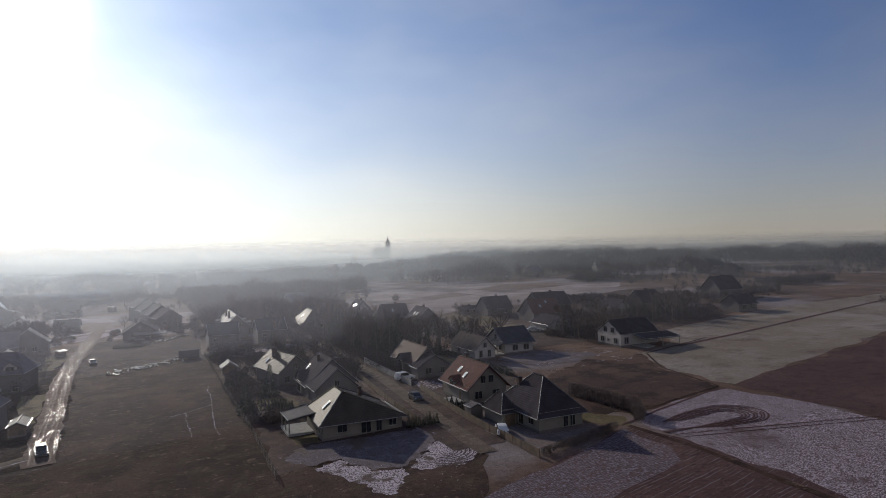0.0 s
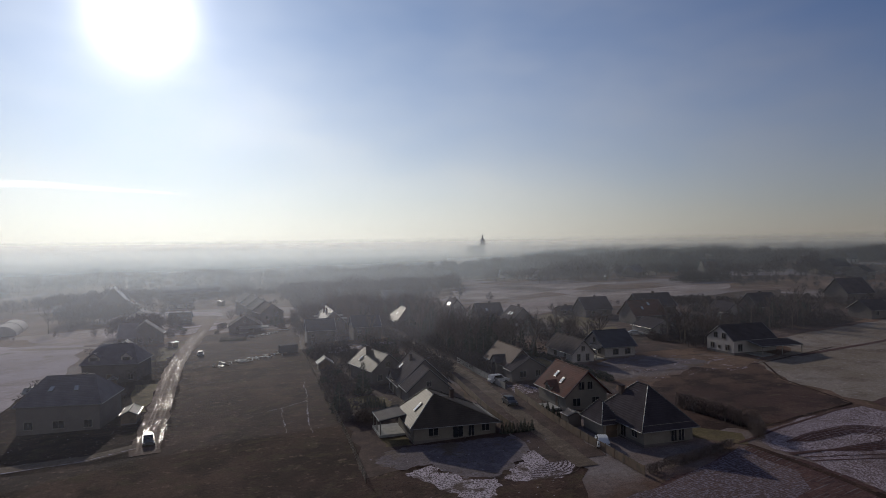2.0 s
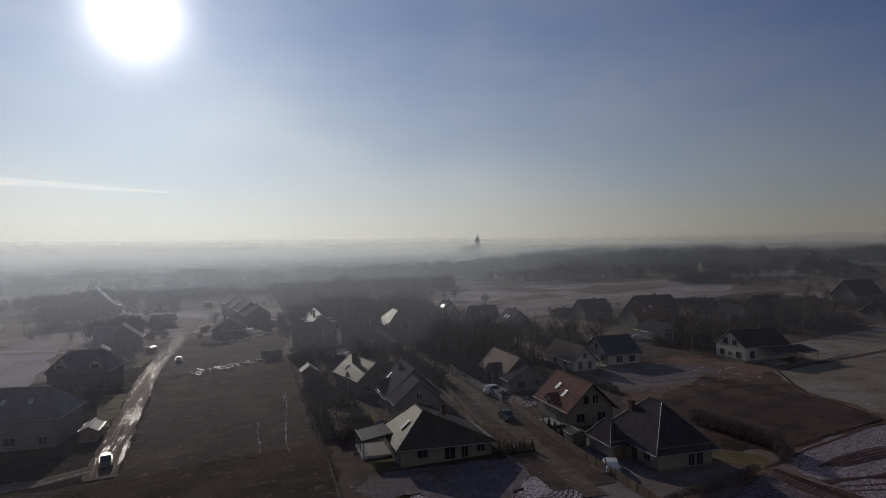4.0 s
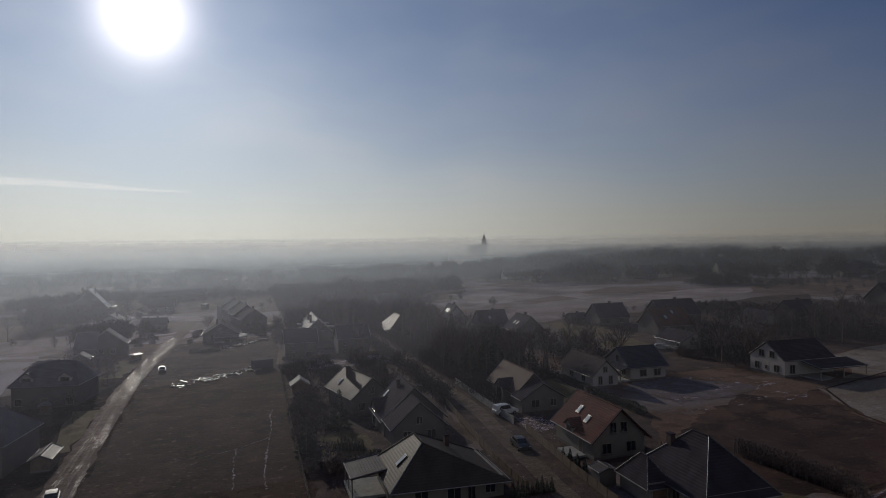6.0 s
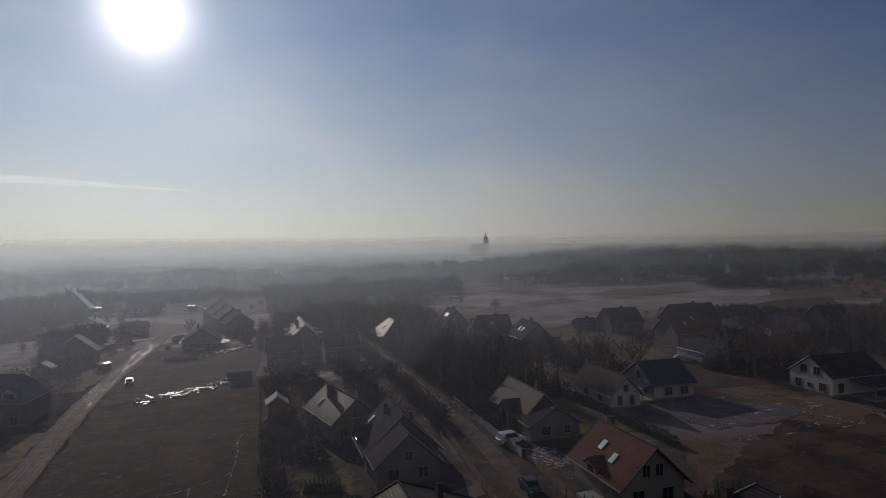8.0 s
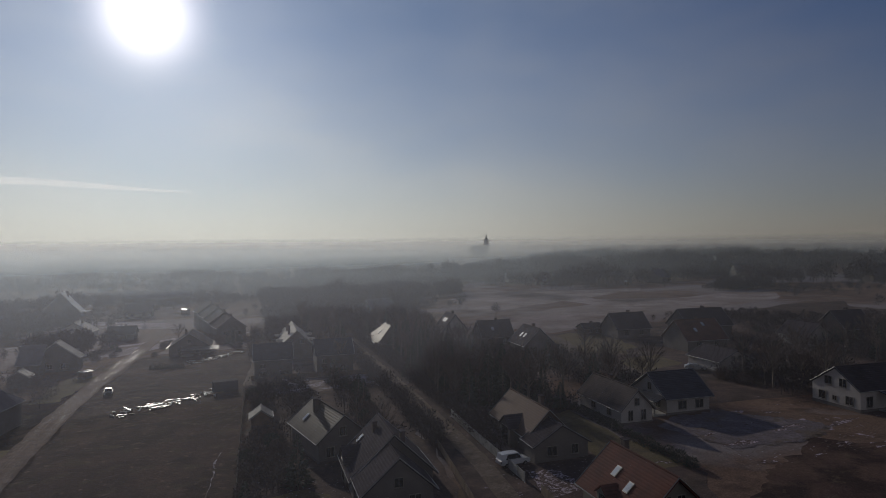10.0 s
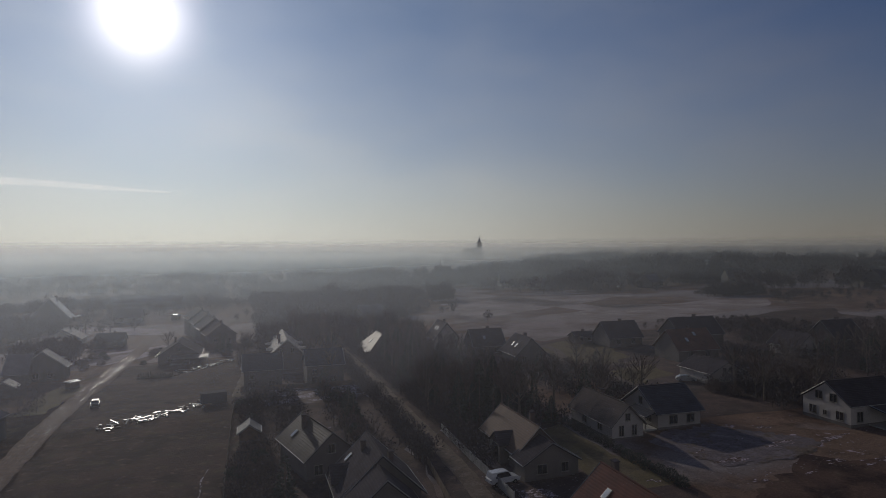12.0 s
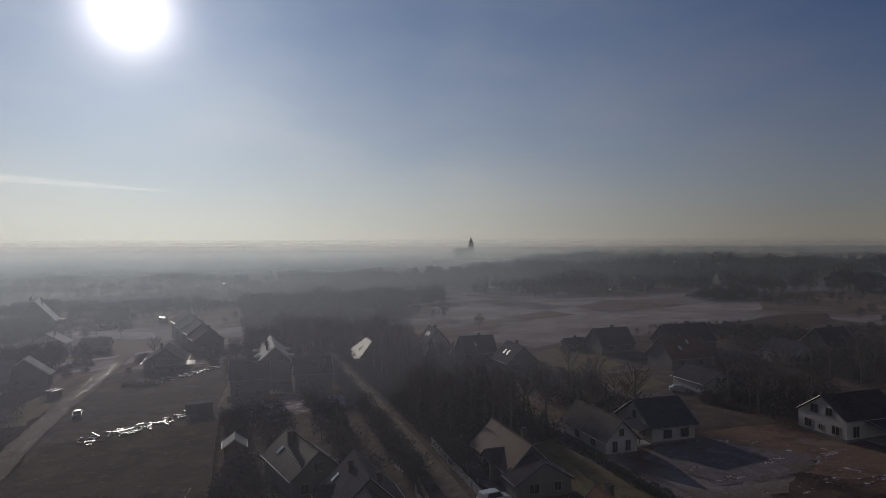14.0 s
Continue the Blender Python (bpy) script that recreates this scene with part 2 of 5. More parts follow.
HARROWED = ground_material("harrowed_soil_with_snow_lines", [((0.072, 0.042, 0.038),), ((0.10, 0.06, 0.052), 0.08, 0.45, 0.65), ((0.05, 0.032, 0.03), 1.2, 0.5, 0.66)], furrows=(1.6, 12.0, 0.50, (0.135, 0.115, 0.12)))
# furrow snow dimmed and blued: the villa's shade is in its colour
FURROWED = ground_material("snow_in_furrows_with_blue_shade", [((0.085, 0.06, 0.056),), ((0.11, 0.075, 0.066), 0.1, 0.45, 0.65), ((0.19, 0.175, 0.205), 2.6, 0.50, 0.62)], furrows=(2.8, 12.0, 0.42, (0.145, 0.13, 0.15)))
SNOWPATCH = ground_material("old_snow", [((0.36, 0.355, 0.385),), (SNOW, 0.2, 0.4, 0.6), ((0.125, 0.1, 0.075), 0.22, 0.46, 0.56), ((0.155, 0.125, 0.10), 1.1, 0.48, 0.60)])
SNOWGRAIN = ground_material("grainy_old_snow", [((0.10, 0.082, 0.072),), ((0.46, 0.43, 0.45), 4.2, 0.44, 0.52), ((0.095, 0.075, 0.062), 0.35, 0.52, 0.62)])
GARDEN = ground_material("garden_litter", [((0.072, 0.053, 0.046),), ((0.105, 0.078, 0.063), 0.3, 0.45, 0.62), ((0.043, 0.037, 0.029), 0.12, 0.5, 0.66), ((0.286, 0.266, 0.320), 0.8, 0.66, 0.72)])
YARD = ground_material("tan_building_ground", [((0.145, 0.102, 0.071),), ((0.099, 0.069, 0.048), 0.3, 0.45, 0.62), ((0.378, 0.329, 0.358), 0.35, 0.60, 0.66)])
RUBBLE = ground_material("rubble_and_snow", [((0.106, 0.081, 0.068),), ((0.424, 0.382, 0.407), 2.2, 0.50, 0.56), ((0.064, 0.048, 0.041), 4.0, 0.52, 0.6)])
LILAC = ground_material("lilac_frost_on_grass", [((0.354, 0.329, 0.335),), ((0.268, 0.244, 0.236), 0.06, 0.4, 0.6), ((0.366, 0.348, 0.360), 0.4, 0.5, 0.7), ((0.171, 0.146, 0.124), 0.12, 0.58, 0.7)])
# darker copy of the yard snow: the houses' cast shade is in its colour
SHADESNOW = ground_material("snow_with_house_shade", [((0.125, 0.112, 0.115),), ((0.18, 0.165, 0.172), 0.35, 0.5, 0.65), ((0.12, 0.10, 0.075), 0.22, 0.55, 0.64), ((0.10, 0.085, 0.065), 1.3, 0.55, 0.66)])
LAWN = ground_material("winter_lawn", [((0.112, 0.098, 0.049),), ((0.146, 0.119, 0.067), 0.15, 0.45, 0.65), ((0.080, 0.066, 0.042), 0.4, 0.5, 0.7)])
DIRT = ground_material("dirt_road", [((0.122, 0.102, 0.076),), ((0.090, 0.075, 0.055), 0.25, 0.45, 0.65), ((0.185, 0.152, 0.118), 0.6, 0.52, 0.7)])
WET = ground_material("wet_mud_road", [((0.108, 0.078, 0.060),), ((0.150, 0.112, 0.088), 0.3, 0.45, 0.65), ((0.070, 0.051, 0.040), 0.8, 0.5, 0.7)], spec=0.06, rough=0.9)
MUD = ground_material("dark_wet_mud", [((0.090, 0.063, 0.049),), ((0.138, 0.096, 0.073), 0.7, 0.45, 0.65)], spec=0.10, rough=0.8)
ICE = glass_material("wet_ice", (0.14, 0.12, 0.10), 0.33, 0.11)

# ---- building helpers ----
def rise(x, y):
    """The lie of the land: it climbs gently to the east and levels out."""
    east, north = 0.9304 * x - 0.3665 * y, 0.3665 * x + 0.9304 * y
    level = lambda a, far: a if abs(a) < far else math.copysign(far + 40 * math.tanh((abs(a) - far) / 40), a)
    return 0.036 * level(east, 150) + 0.008 * level(north, 420) - 2.0


def mesh_of(bm, name, mat, smooth=False):
    me = bpy.data.meshes.new(name)
    bmesh.ops.recalc_face_normals(bm, faces=bm.faces)
    bm.to_mesh(me)
    bm.free()
    me.materials.append(mat)
    if smooth:
        me.polygons.foreach_set("use_smooth", [True] * len(me.polygons))
    return me


def part(name, bm, mat, parent, label="", smooth=False):
    ob = new(name, mesh_of(bm, name, mat, smooth))
    ob.parent = parent
    if label:
        ob["label"] = label
    return ob


def box(x0, x1, y0, y1, z0, z1, bm=None, m=None):
    bm = bm or bmesh.new()
    vs = [bm.verts.new((x, y, z)) for x in (x0, x1) for y in (y0, y1) for z in (z0, z1)]
    for f in ((0, 1, 3, 2), (4, 6, 7, 5), (0, 4, 5, 1), (2, 3, 7, 6), (0, 2, 6, 4), (1, 5, 7, 3)):
        bm.faces.new([vs[i] for i in f])
    if m is not None:
        bmesh.ops.transform(bm, matrix=m, verts=vs)
    return bm


def prism(points, way, bm=None):
    """A polygon pushed along a vector into a solid."""
    bm = bm or bmesh.new()
    a = [bm.verts.new(p) for p in points]
    b = [bm.verts.new(Vector(p) + Vector(way)) for p in points]
    bm.faces.new(a)
    bm.faces.new(b[::-1])
    for i in range(len(a)):
        j = (i + 1) % len(a)
        bm.faces.new((a[j], a[i], b[i], b[j]))
    return bm


def tube(points, radii, sides=6, bm=None):
    bm = bm or bmesh.new()
    rings = []
    for k, (p, r) in enumerate(zip(points, radii)):
        d = (Vector(points[min(k + 1, len(points) - 1)]) - Vector(points[max(k - 1, 0)])).normalized()
        q = d.to_track_quat("Z", "Y")
        rings.append([bm.verts.new(Vector(p) + q @ Vector((r * math.cos(2 * math.pi * i / sides), r * math.sin(2 * math.pi * i / sides), 0))) for i in range(sides)])
    for a, b in zip(rings, rings[1:]):
        for i in range(sides):
            bm.faces.new((a[i], a[(i + 1) % sides], b[(i + 1) % sides], b[i]))
    bm.faces.new(rings[0][::-1])
    bm.faces.new(rings[-1])
    return bm


def thing(name, x, y, rz=0.0, z=None, label="", category="", group=""):
    ob = new(name)
    ob.empty_display_size = 0.5
    ob.matrix_world = pose(x, y, rise(x, y) if z is None else z, 0, 0, rz)
    return tagged(ob, label, category, group)


# ---- roofs and houses ----
def slope(e0, e1, t1, t0, thick=0.16, course=0.36):
    """One roof plane from its eave e0-e1 to its top t0-t1, laid in stepped courses over a solid deck."""
    bm = bmesh.new()
    e0, e1, t1, t0 = (Vector(p) for p in (e0, e1, t1, t0))
    up = (e1 - e0).cross((t0 + t1) / 2 - e0).normalized()
    if up.z < 0:
        up = -up
    count = max(3, int(((t0 + t1) / 2 - (e0 + e1) / 2).length / course))
    rows = []
    for k in range(count):
        p, q = e0.lerp(t0, k / count), e1.lerp(t1, k / count)
        rows += [(p, q), (p + up * 0.05, q + up * 0.05)]
    rows += [(t0, t1), (t0 - up * thick, t1 - up * thick), (e0 - up * thick, e1 - up * thick)]
    made = []
    for p, q in rows:
        v = bm.verts.new(p)
        made.append((v, v if (p - q).length < 0.03 else bm.verts.new(q)))
    for (a, b), (c, d) in zip(made, made[1:] + made[:1]):
        ring = [v for i, v in enumerate((a, b, d, c)) if v not in (a, b, d, c)[:i]]
        if len(ring) > 2:
            bm.faces.new(ring)
    for side in (0, 1):
        bm.faces.new([pair[side] for pair in made])
    return bm


def window(parent, x, y, z, w, h, face, trim=None):
    """A window on a wall whose outside looks along face: 'x-', 'x+', 'y-' or 'y+'."""
    turn = {"y-": 0, "x+": 90, "y+": 180, "x-": 270}[face]
    m = pose(x, y, z, 0, 0, turn)
    bm = bmesh.new()
    for a, b, c, d in ((-w / 2 - 0.07, -w / 2, 0, h), (w / 2, w / 2 + 0.07, 0, h), (-w / 2 - 0.07, w / 2 + 0.07, h, h + 0.07), (-w / 2 - 0.07, w / 2 + 0.07, -0.07, 0), (-0.03, 0.03, 0, h)):
        box(a, b, -0.08, 0.05, c, d, bm, m)
    f = part("window", bm, trim or TRIM, parent)
    part("pane", box(-w / 2, w / 2, -0.03, 0.04, 0, h, m=m), GLASS, f)
    part("sill", box(-w / 2 - 0.12, w / 2 + 0.12, -0.16, 0.02, -0.13, -0.075, m=m), METAL, f)
    return f


def door(parent, x, y, w, h, face, mat=None):
    turn = {"y-": 0, "x+": 90, "y+": 180, "x-": 270}[face]
    m = pose(x, y, 0.05, 0, 0, turn)
    d = part("door", box(-w / 2, w / 2, -0.07, 0.04, 0, h, m=m), mat or WOOD, parent)
    bm = bmesh.new()
    for a, b, c, e in ((-w / 2 - 0.1, -w / 2, 0, h), (w / 2, w / 2 + 0.1, 0, h), (-w / 2 - 0.1, w / 2 + 0.1, h, h + 0.1)):
        box(a, b, -0.1, 0.04, c, e, bm, m)
    part("door_frame", bm, TRIM, d)
    part("handle", box(w / 2 - 0.14, w / 2 - 0.08, -0.13, -0.07, 1.0, 1.12, m=m), METAL, d)
    return d


def chimney(parent, x, y, z0, z1, s=0.6, mat=None):
    c = part("chimney", box(x - s / 2, x + s / 2, y - s * 0.7, y + s * 0.7, z0, z1), mat or BRICK, parent, "brick chimney stack")
    part("chimney_cap", box(x - s / 2 - 0.08, x + s / 2 + 0.08, y - s * 0.7 - 0.08, y + s * 0.7 + 0.08, z1 + 0.003, z1 + 0.12), TILE_DARK, c)
    return c


def skylight(parent, p, along, up, w=0.85, h=1.3):
    """A roof window at p, its width along one direction and its height up the slope."""
    a, u = Vector(along).normalized(), Vector(up).normalized()
    nrm = a.cross(u)
    if nrm.z < 0:
        nrm = -nrm
    m = Matrix((( a.x, u.x, nrm.x, p[0]), (a.y, u.y, nrm.y, p[1]), (a.z, u.z, nrm.z, p[2]), (0, 0, 0, 1)))
    s = part("skylight", box(-w / 2, w / 2, -h / 2, h / 2, 0, 0.14, m=m), METAL, parent)
    part("pane", box(-w / 2 + 0.08, w / 2 - 0.08, -h / 2 + 0.08, h / 2 - 0.08, 0.143, 0.155, m=m), SKYLIGHT, s)
    return s


def roof_ends(w, d, eave, ridge, axis, over, hip):
    """Corners of a roof over a w by d body, centred: eave corners and ridge ends."""
    hx, hy = w / 2 + over, d / 2 + over
    span = (w if axis == "y" else d) / 2
    fall = (ridge - eave) / span
    low = eave - over * fall
    eaves = [(-hx, -hy, low), (hx, -hy, low), (hx, hy, low), (-hx, hy, low)]
    if axis == "y":
        ends = [(0, -hy + hip, ridge), (0, hy - hip, ridge)]
    else:
        ends = [(-hx + hip, 0, ridge), (hx - hip, 0, ridge)]
    return eaves, ends, low


def house(name, x0, x1, y0, y1, wall, ridge, axis, tiles, plaster, label, over=0.6, hip=0.0, rz=0.0, openings=(), chimneys=(),
          lights=(), category="house", sink=0.6, group="", caps=None):
    """A house over the plan x0..x1, y0..y1. axis: the way its ridge runs. hip: how far the ridge stops short of the ends.
    openings: (kind, face, along, height, width, tall); lights: (side, along the ridge, how far up 0..1)."""
    x, y, w, d = (x0 + x1) / 2, (y0 + y1) / 2, x1 - x0, y1 - y0
    home = thing(name, x, y, rz, label=label, category=category, group=group)
    span = (w if axis == "y" else d) / 2
    peak = ridge - 0.22
    if hip:
        part("wall", box(-w / 2, w / 2, -d / 2, d / 2, -sink, wall), plaster, home)
    elif axis == "y":
        part("wall", prism([(-w / 2, -d / 2, -sink), (w / 2, -d / 2, -sink), (w / 2, -d / 2, wall - 0.1), (0, -d / 2, peak), (-w / 2, -d / 2, wall - 0.1)], (0, d, 0)), plaster, home)
    else:
        part("wall", prism([(-w / 2, -d / 2, -sink), (-w / 2, d / 2, -sink), (-w / 2, d / 2, wall - 0.1), (-w / 2, 0, peak), (-w / 2, -d / 2, wall - 0.1)], (w, 0, 0)), plaster, home)
    part("plinth", box(-w / 2 - 0.04, w / 2 + 0.04, -d / 2 - 0.04, d / 2 + 0.04, -sink, 0.3), PLASTER_GREY, home)
    e, r, low = roof_ends(w, d, wall, ridge, axis, over, hip)
    if axis == "y":
        sides = {"x-": (e[3], e[0], r[0], r[1]), "x+": (e[1], e[2], r[1], r[0])}
        ends = {"y-": (e[0], e[1], r[0], r[0]), "y+": (e[2], e[3], r[1], r[1])}
    else:
        sides = {"y-": (e[0], e[1], r[1], r[0]), "y+": (e[2], e[3], r[0], r[1])}
        ends = {"x-": (e[3], e[0], r[0], r[0]), "x+": (e[1], e[2], r[1], r[1])}
    planes = {**sides, **(ends if hip else {})}
    for key, corners in planes.items():
        part("roof", slope(*corners), tiles, home)
        a, b = Vector(corners[0]), Vector(corners[1])
        out = Vector({"x-": (-1, 0, 0), "x+": (1, 0, 0), "y-": (0, -1, 0), "y+": (0, 1, 0)}[key])
        part("gutter", tube([a + out * 0.07, b + out * 0.07], (0.07, 0.07), 6), METAL, home)
    ridge_up = Vector((0, 0, 0.07))
    part("ridge_cap", tube([Vector(r[0]) + ridge_up * 0.6, Vector(r[1]) + ridge_up * 0.6], (0.13, 0.13), 6), tiles, home)
    if hip:
        for c, k in zip(e, (0, 0, 1, 1) if axis == "y" else (0, 1, 1, 0)):
            part("hip_cap", tube([Vector(c) + ridge_up, Vector(r[k]) + ridge_up * 0.6], (0.10, 0.10), 5), caps or tiles, home)
    else:
        for side in sides.values():
            for a, b in ((side[0], side[3]), (side[1], side[2])):
                part("verge", tube([Vector(a) + ridge_up * 0.5, Vector(b) + ridge_up * 0.5], (0.07, 0.07), 4), METAL, home)
    for kind, face, along, z, ww, hh in openings:
        px = {"x-": -w / 2, "x+": w / 2}.get(face, along)
        py = {"y-": -d / 2, "y+": d / 2}.get(face, along)
        if kind == "window":
            window(home, px, py, z, ww, hh, face)
        else:
            door(home, px, py, ww, hh, face)
    for cx, cy, top in chimneys:
        chimney(home, cx, cy, wall, top)
    for key, along, share in lights:
        c = [Vector(p) for p in planes[key]]
        lo, hi = c[0].lerp(c[1], along), c[3].lerp(c[2], along)
        nrm = (c[1] - c[0]).cross(c[2] - c[1]).normalized()
        nrm = -nrm if nrm.z < 0 else nrm
        skylight(home, lo.lerp(hi, share) + nrm * 0.03, c[1] - c[0], hi - lo)
    return home


def dormer(home, x, y, z, w, deep, tall, face, tiles, plaster, glazed=True, flat=False):
    """A roof dormer: its front at x, y, looking along face, running back into the roof."""
    m = pose(x, y, z, 0, 0, {"y-": 0, "x+": 90, "y+": 180, "x-": 270}[face])
    rise_up = 0.25 if flat else w * 0.42
    bm = prism([(-w / 2, 0, 0), (w / 2, 0, 0), (w / 2, 0, tall), (0, 0, tall + rise_up - 0.12), (-w / 2, 0, tall)], (0, deep, 0))
    bmesh.ops.transform(bm, matrix=m, verts=bm.verts)
    body = part("dormer", bm, plaster, home)
    for s in (-1, 1):
        bm = slope((s * (w / 2 + 0.25), -0.25, tall - 0.1), (s * (w / 2 + 0.25), deep, tall - 0.1), (0, deep, tall + rise_up), (0, -0.25, tall + rise_up), 0.1)
        bmesh.ops.transform(bm, matrix=m, verts=bm.verts)
        part("dormer_roof", bm, tiles, body)
    if glazed:
        part("pane", box(-w * 0.3, w * 0.3, -0.05, 0.03, 0.35, tall - 0.15, m=m), GLASS, body)
        part("window_frame", box(-w * 0.36, w * 0.36, -0.03, 0.03, 0.28, tall - 0.08, m=m), TRIM, body)
    return body


def veranda(home, x0, x1, y0, y1, low, high, tiles, side):
    """A lean-to roof on posts with a paved floor; side: the edge where it is low, 'x-' or 'y-'."""
    if side == "x-":
        corners = ((x0, y1, low), (x0, y0, low), (x1, y0, high), (x1, y1, high))
        feet = ((x0 + 0.2, y0 + 0.2), (x0 + 0.2, (y0 + y1) / 2), (x0 + 0.2, y1 - 0.2))
    else:
        corners = ((x0, y0, low), (x1, y0, low), (x1, y1, high), (x0, y1, high))
        feet = ((x0 + 0.2, y0 + 0.2), ((x0 + x1) / 2, y0 + 0.2), (x1 - 0.2, y0 + 0.2))
    v = part("veranda_roof", slope(*corners), tiles, home)
    part("gutter", tube([Vector(corners[0]), Vector(corners[1])], (0.09, 0.09), 6), METAL, v)
    for a, b in ((0, 3), (1, 2)):
        part("verge", tube([Vector(corners[a]) + Vector((0, 0, 0.05)), Vector(corners[b]) + Vector((0, 0, 0.05))], (0.08, 0.08), 4), METAL, v)
    for x, y in feet:
        part("post", box(x - 0.08, x + 0.08, y - 0.08, y + 0.08, 0, low - 0.1), TRIM, v)
    part("paving", box(x0, x1, y0, y1, -0.3, 0.12), CONCRETE, v)
    return v

# ---- ground ----
def stations(lo, hi, near, ratio=1.18):
    out, step, a = [0.0], near, 0.0
    while a < hi:
        a += step
        out.append(min(a, hi))
        step *= ratio if a > 320 else 1.0
    low, step, a = [], near, 0.0
    while a > lo:
        a -= step
        low.append(max(a, lo))
        step *= ratio if a < -260 else 1.0
    return low[::-1] + out


def sheet(name, xs, ys, mat, label):
    verts = [(x, y, rise(x, y)) for y in ys for x in xs]
    k = len(xs)
    faces = [(j * k + i, j * k + i + 1, (j + 1) * k + i + 1, (j + 1) * k + i) for j in range(len(ys) - 1) for i in range(k - 1)]
    me = bpy.data.meshes.new(name)
    me.from_pydata(verts, [], faces)
    me.materials.append(mat)
    return tagged(new(name, me), label, "ground", kind="structure")


sheet("ground", stations(-4200, 4200, 20), stations(-1500, 4600, 20), EARTH, "flat brown winter farmland reaching to the hazy horizon")


def ragged(points, step=4.0, wobble=1.0, seed=0):
    rng, out = random.Random(seed), []
    for a, b in zip(points, points[1:] + points[:1]):
        a, b = Vector(a), Vector(b)
        near = lambda p: wobble * 1.5 * noise.noise((p.x * 0.22, p.y * 0.22, seed))
        count = max(1, int((b - a).length / step))
        side = Vector((-(b - a).y, (b - a).x)).normalized()
        for i in range(count):
            p = a.lerp(b, i / count)
            out.append(p + side * (rng.uniform(-wobble, wobble) * (1 if i else 0.4) + near(p)))
    return out


def patch(name, points, mat, lift, label, wobble=0.8, step=4.0, category="ground", cell=0):
    """A stretch of ground with its own cover, draped over the land."""
    bm = bmesh.new()
    face = bm.faces.new([bm.verts.new((p.x, p.y, 0)) for p in ragged(points, step, wobble, len(points) + int(points[0][0]))])
    bmesh.ops.triangulate(bm, faces=[face])
    for _ in range(cell):
        bmesh.ops.subdivide_edges(bm, edges=bm.edges[:], cuts=1)
        bmesh.ops.triangulate(bm, faces=bm.faces[:])
    for v in bm.verts:
        v.co.z = rise(v.co.x, v.co.y) + lift
    for f in bm.faces:
        f.normal_update()
        if f.normal.z < 0:
            f.normal_flip()
    me = bpy.data.meshes.new(name)
    bm.to_mesh(me)
    bm.free()
    me.materials.append(mat)
    return tagged(new(name, me), label, category, kind="structure")


def lane(name, points, width, mat, lift, label, wobble=0.12, seed=1, category="road"):
    rng, bm, last = random.Random(seed), bmesh.new(), None
    pts = []
    for a, b in zip(points, points[1:]):
        a, b = Vector(a), Vector(b)
        count = max(1, int((b - a).length / 3))
        pts += [a.lerp(b, i / count) for i in range(count)]
    pts.append(Vector(points[-1]))
    for k, p in enumerate(pts):
        d = (pts[min(k + 1, len(pts) - 1)] - pts[max(k - 1, 0)]).normalized()
        side = Vector((-d.y, d.x)) * width / 2
        row = []
        for q in (p + side * (1 + rng.uniform(-wobble, wobble)), p, p - side * (1 + rng.uniform(-wobble, wobble))):
            row.append(bm.verts.new((q.x, q.y, rise(q.x, q.y) + lift + (0.02 if q == p else 0))))
        if last:
            bm.faces.new((last[0], row[0], row[1], last[1]))
            bm.faces.new((last[1], row[1], row[2], last[2]))
        last = row
    for f in bm.faces:
        f.normal_update()
        if f.normal.z < 0:
            f.normal_flip()
    me = bpy.data.meshes.new(name)
    bm.to_mesh(me)
    bm.free()
    me.materials.append(mat)
    return tagged(new(name, me), label, category, kind="structure")


patch("meadow", [(-140, 20), (20, 20), (36, 62), (45, 76.5), (21.5, 86), (19, 112), (20, 150), (20, 200), (19, 256), (-13, 258), (-14.8, 224), (-14.8, 189), (-12, 140), (-11.5, 109.5), (-24, 108.5), (-42, 108), (-82, 114), (-140, 114)], WASTE, 0.03, "rough brown grass on an empty plot between two tracks", 0.6, cell=1)
patch("field", [(66, 84), (77, 79.5), (100, 84), (104, 106), (113, 119), (104, 124), (80, 112), (70, 105)], HEATH, 0.03, "dark red-brown dead weeds beside the last house", 0.8, 1.2)
patch("field", [(103, 100), (103.5, 84), (113, 85.5), (177, 98), (260, 118), (280, 150), (200, 150), (140, 140), (128, 124), (112, 118)], STRIPS, 0.04, "pale frosted strip field with mown bands")
patch("field", [(103, 83.5), (112, 85), (172, 95), (330, 90), (300, 0), (130, 0), (104.5, 25), (102.5, 56), (102.6, 67)], PLOUGHED, 0.05, "dark brown ploughed field")
patch("field", [(72, 76.5), (77, 79.3), (99.5, 82), (102, 67), (102, 56), (104, 25), (104, -10), (67, 20), (71, 41), (71.8, 59)], SNOWFIELD, 0.06, "stubble field with thin patchy snow and wheel ruts")
patch("field", [(47, 66.5), (58, 70.5), (69, 74.5), (71.5, 67), (71.5, 41), (67, 20), (20, 10), (34, 58)], HARROWED, 0.05, "harrowed red-brown soil with snow lines in the furrows")
patch("field", [(36.5, 63.5), (50.2, 67.5), (58, 71), (68.5, 74.8), (67, 65), (64.4, 60), (52, 56), (40, 54)], FURROWED, 0.056, "thin snow on harrowed soil, the villa's blue shade in its colour")
patch("garden", [(18, 112), (30, 112), (43, 116), (45.5, 140), (46.5, 204), (19, 203)], GARDEN, 0.035, "dark garden ground with dead plants and leaf litter")
patch("garden", [(53.5, 145), (75, 150), (78, 200), (74, 262), (53, 262)], GARDEN, 0.035, "dark woodland floor with leaf litter beside the street")
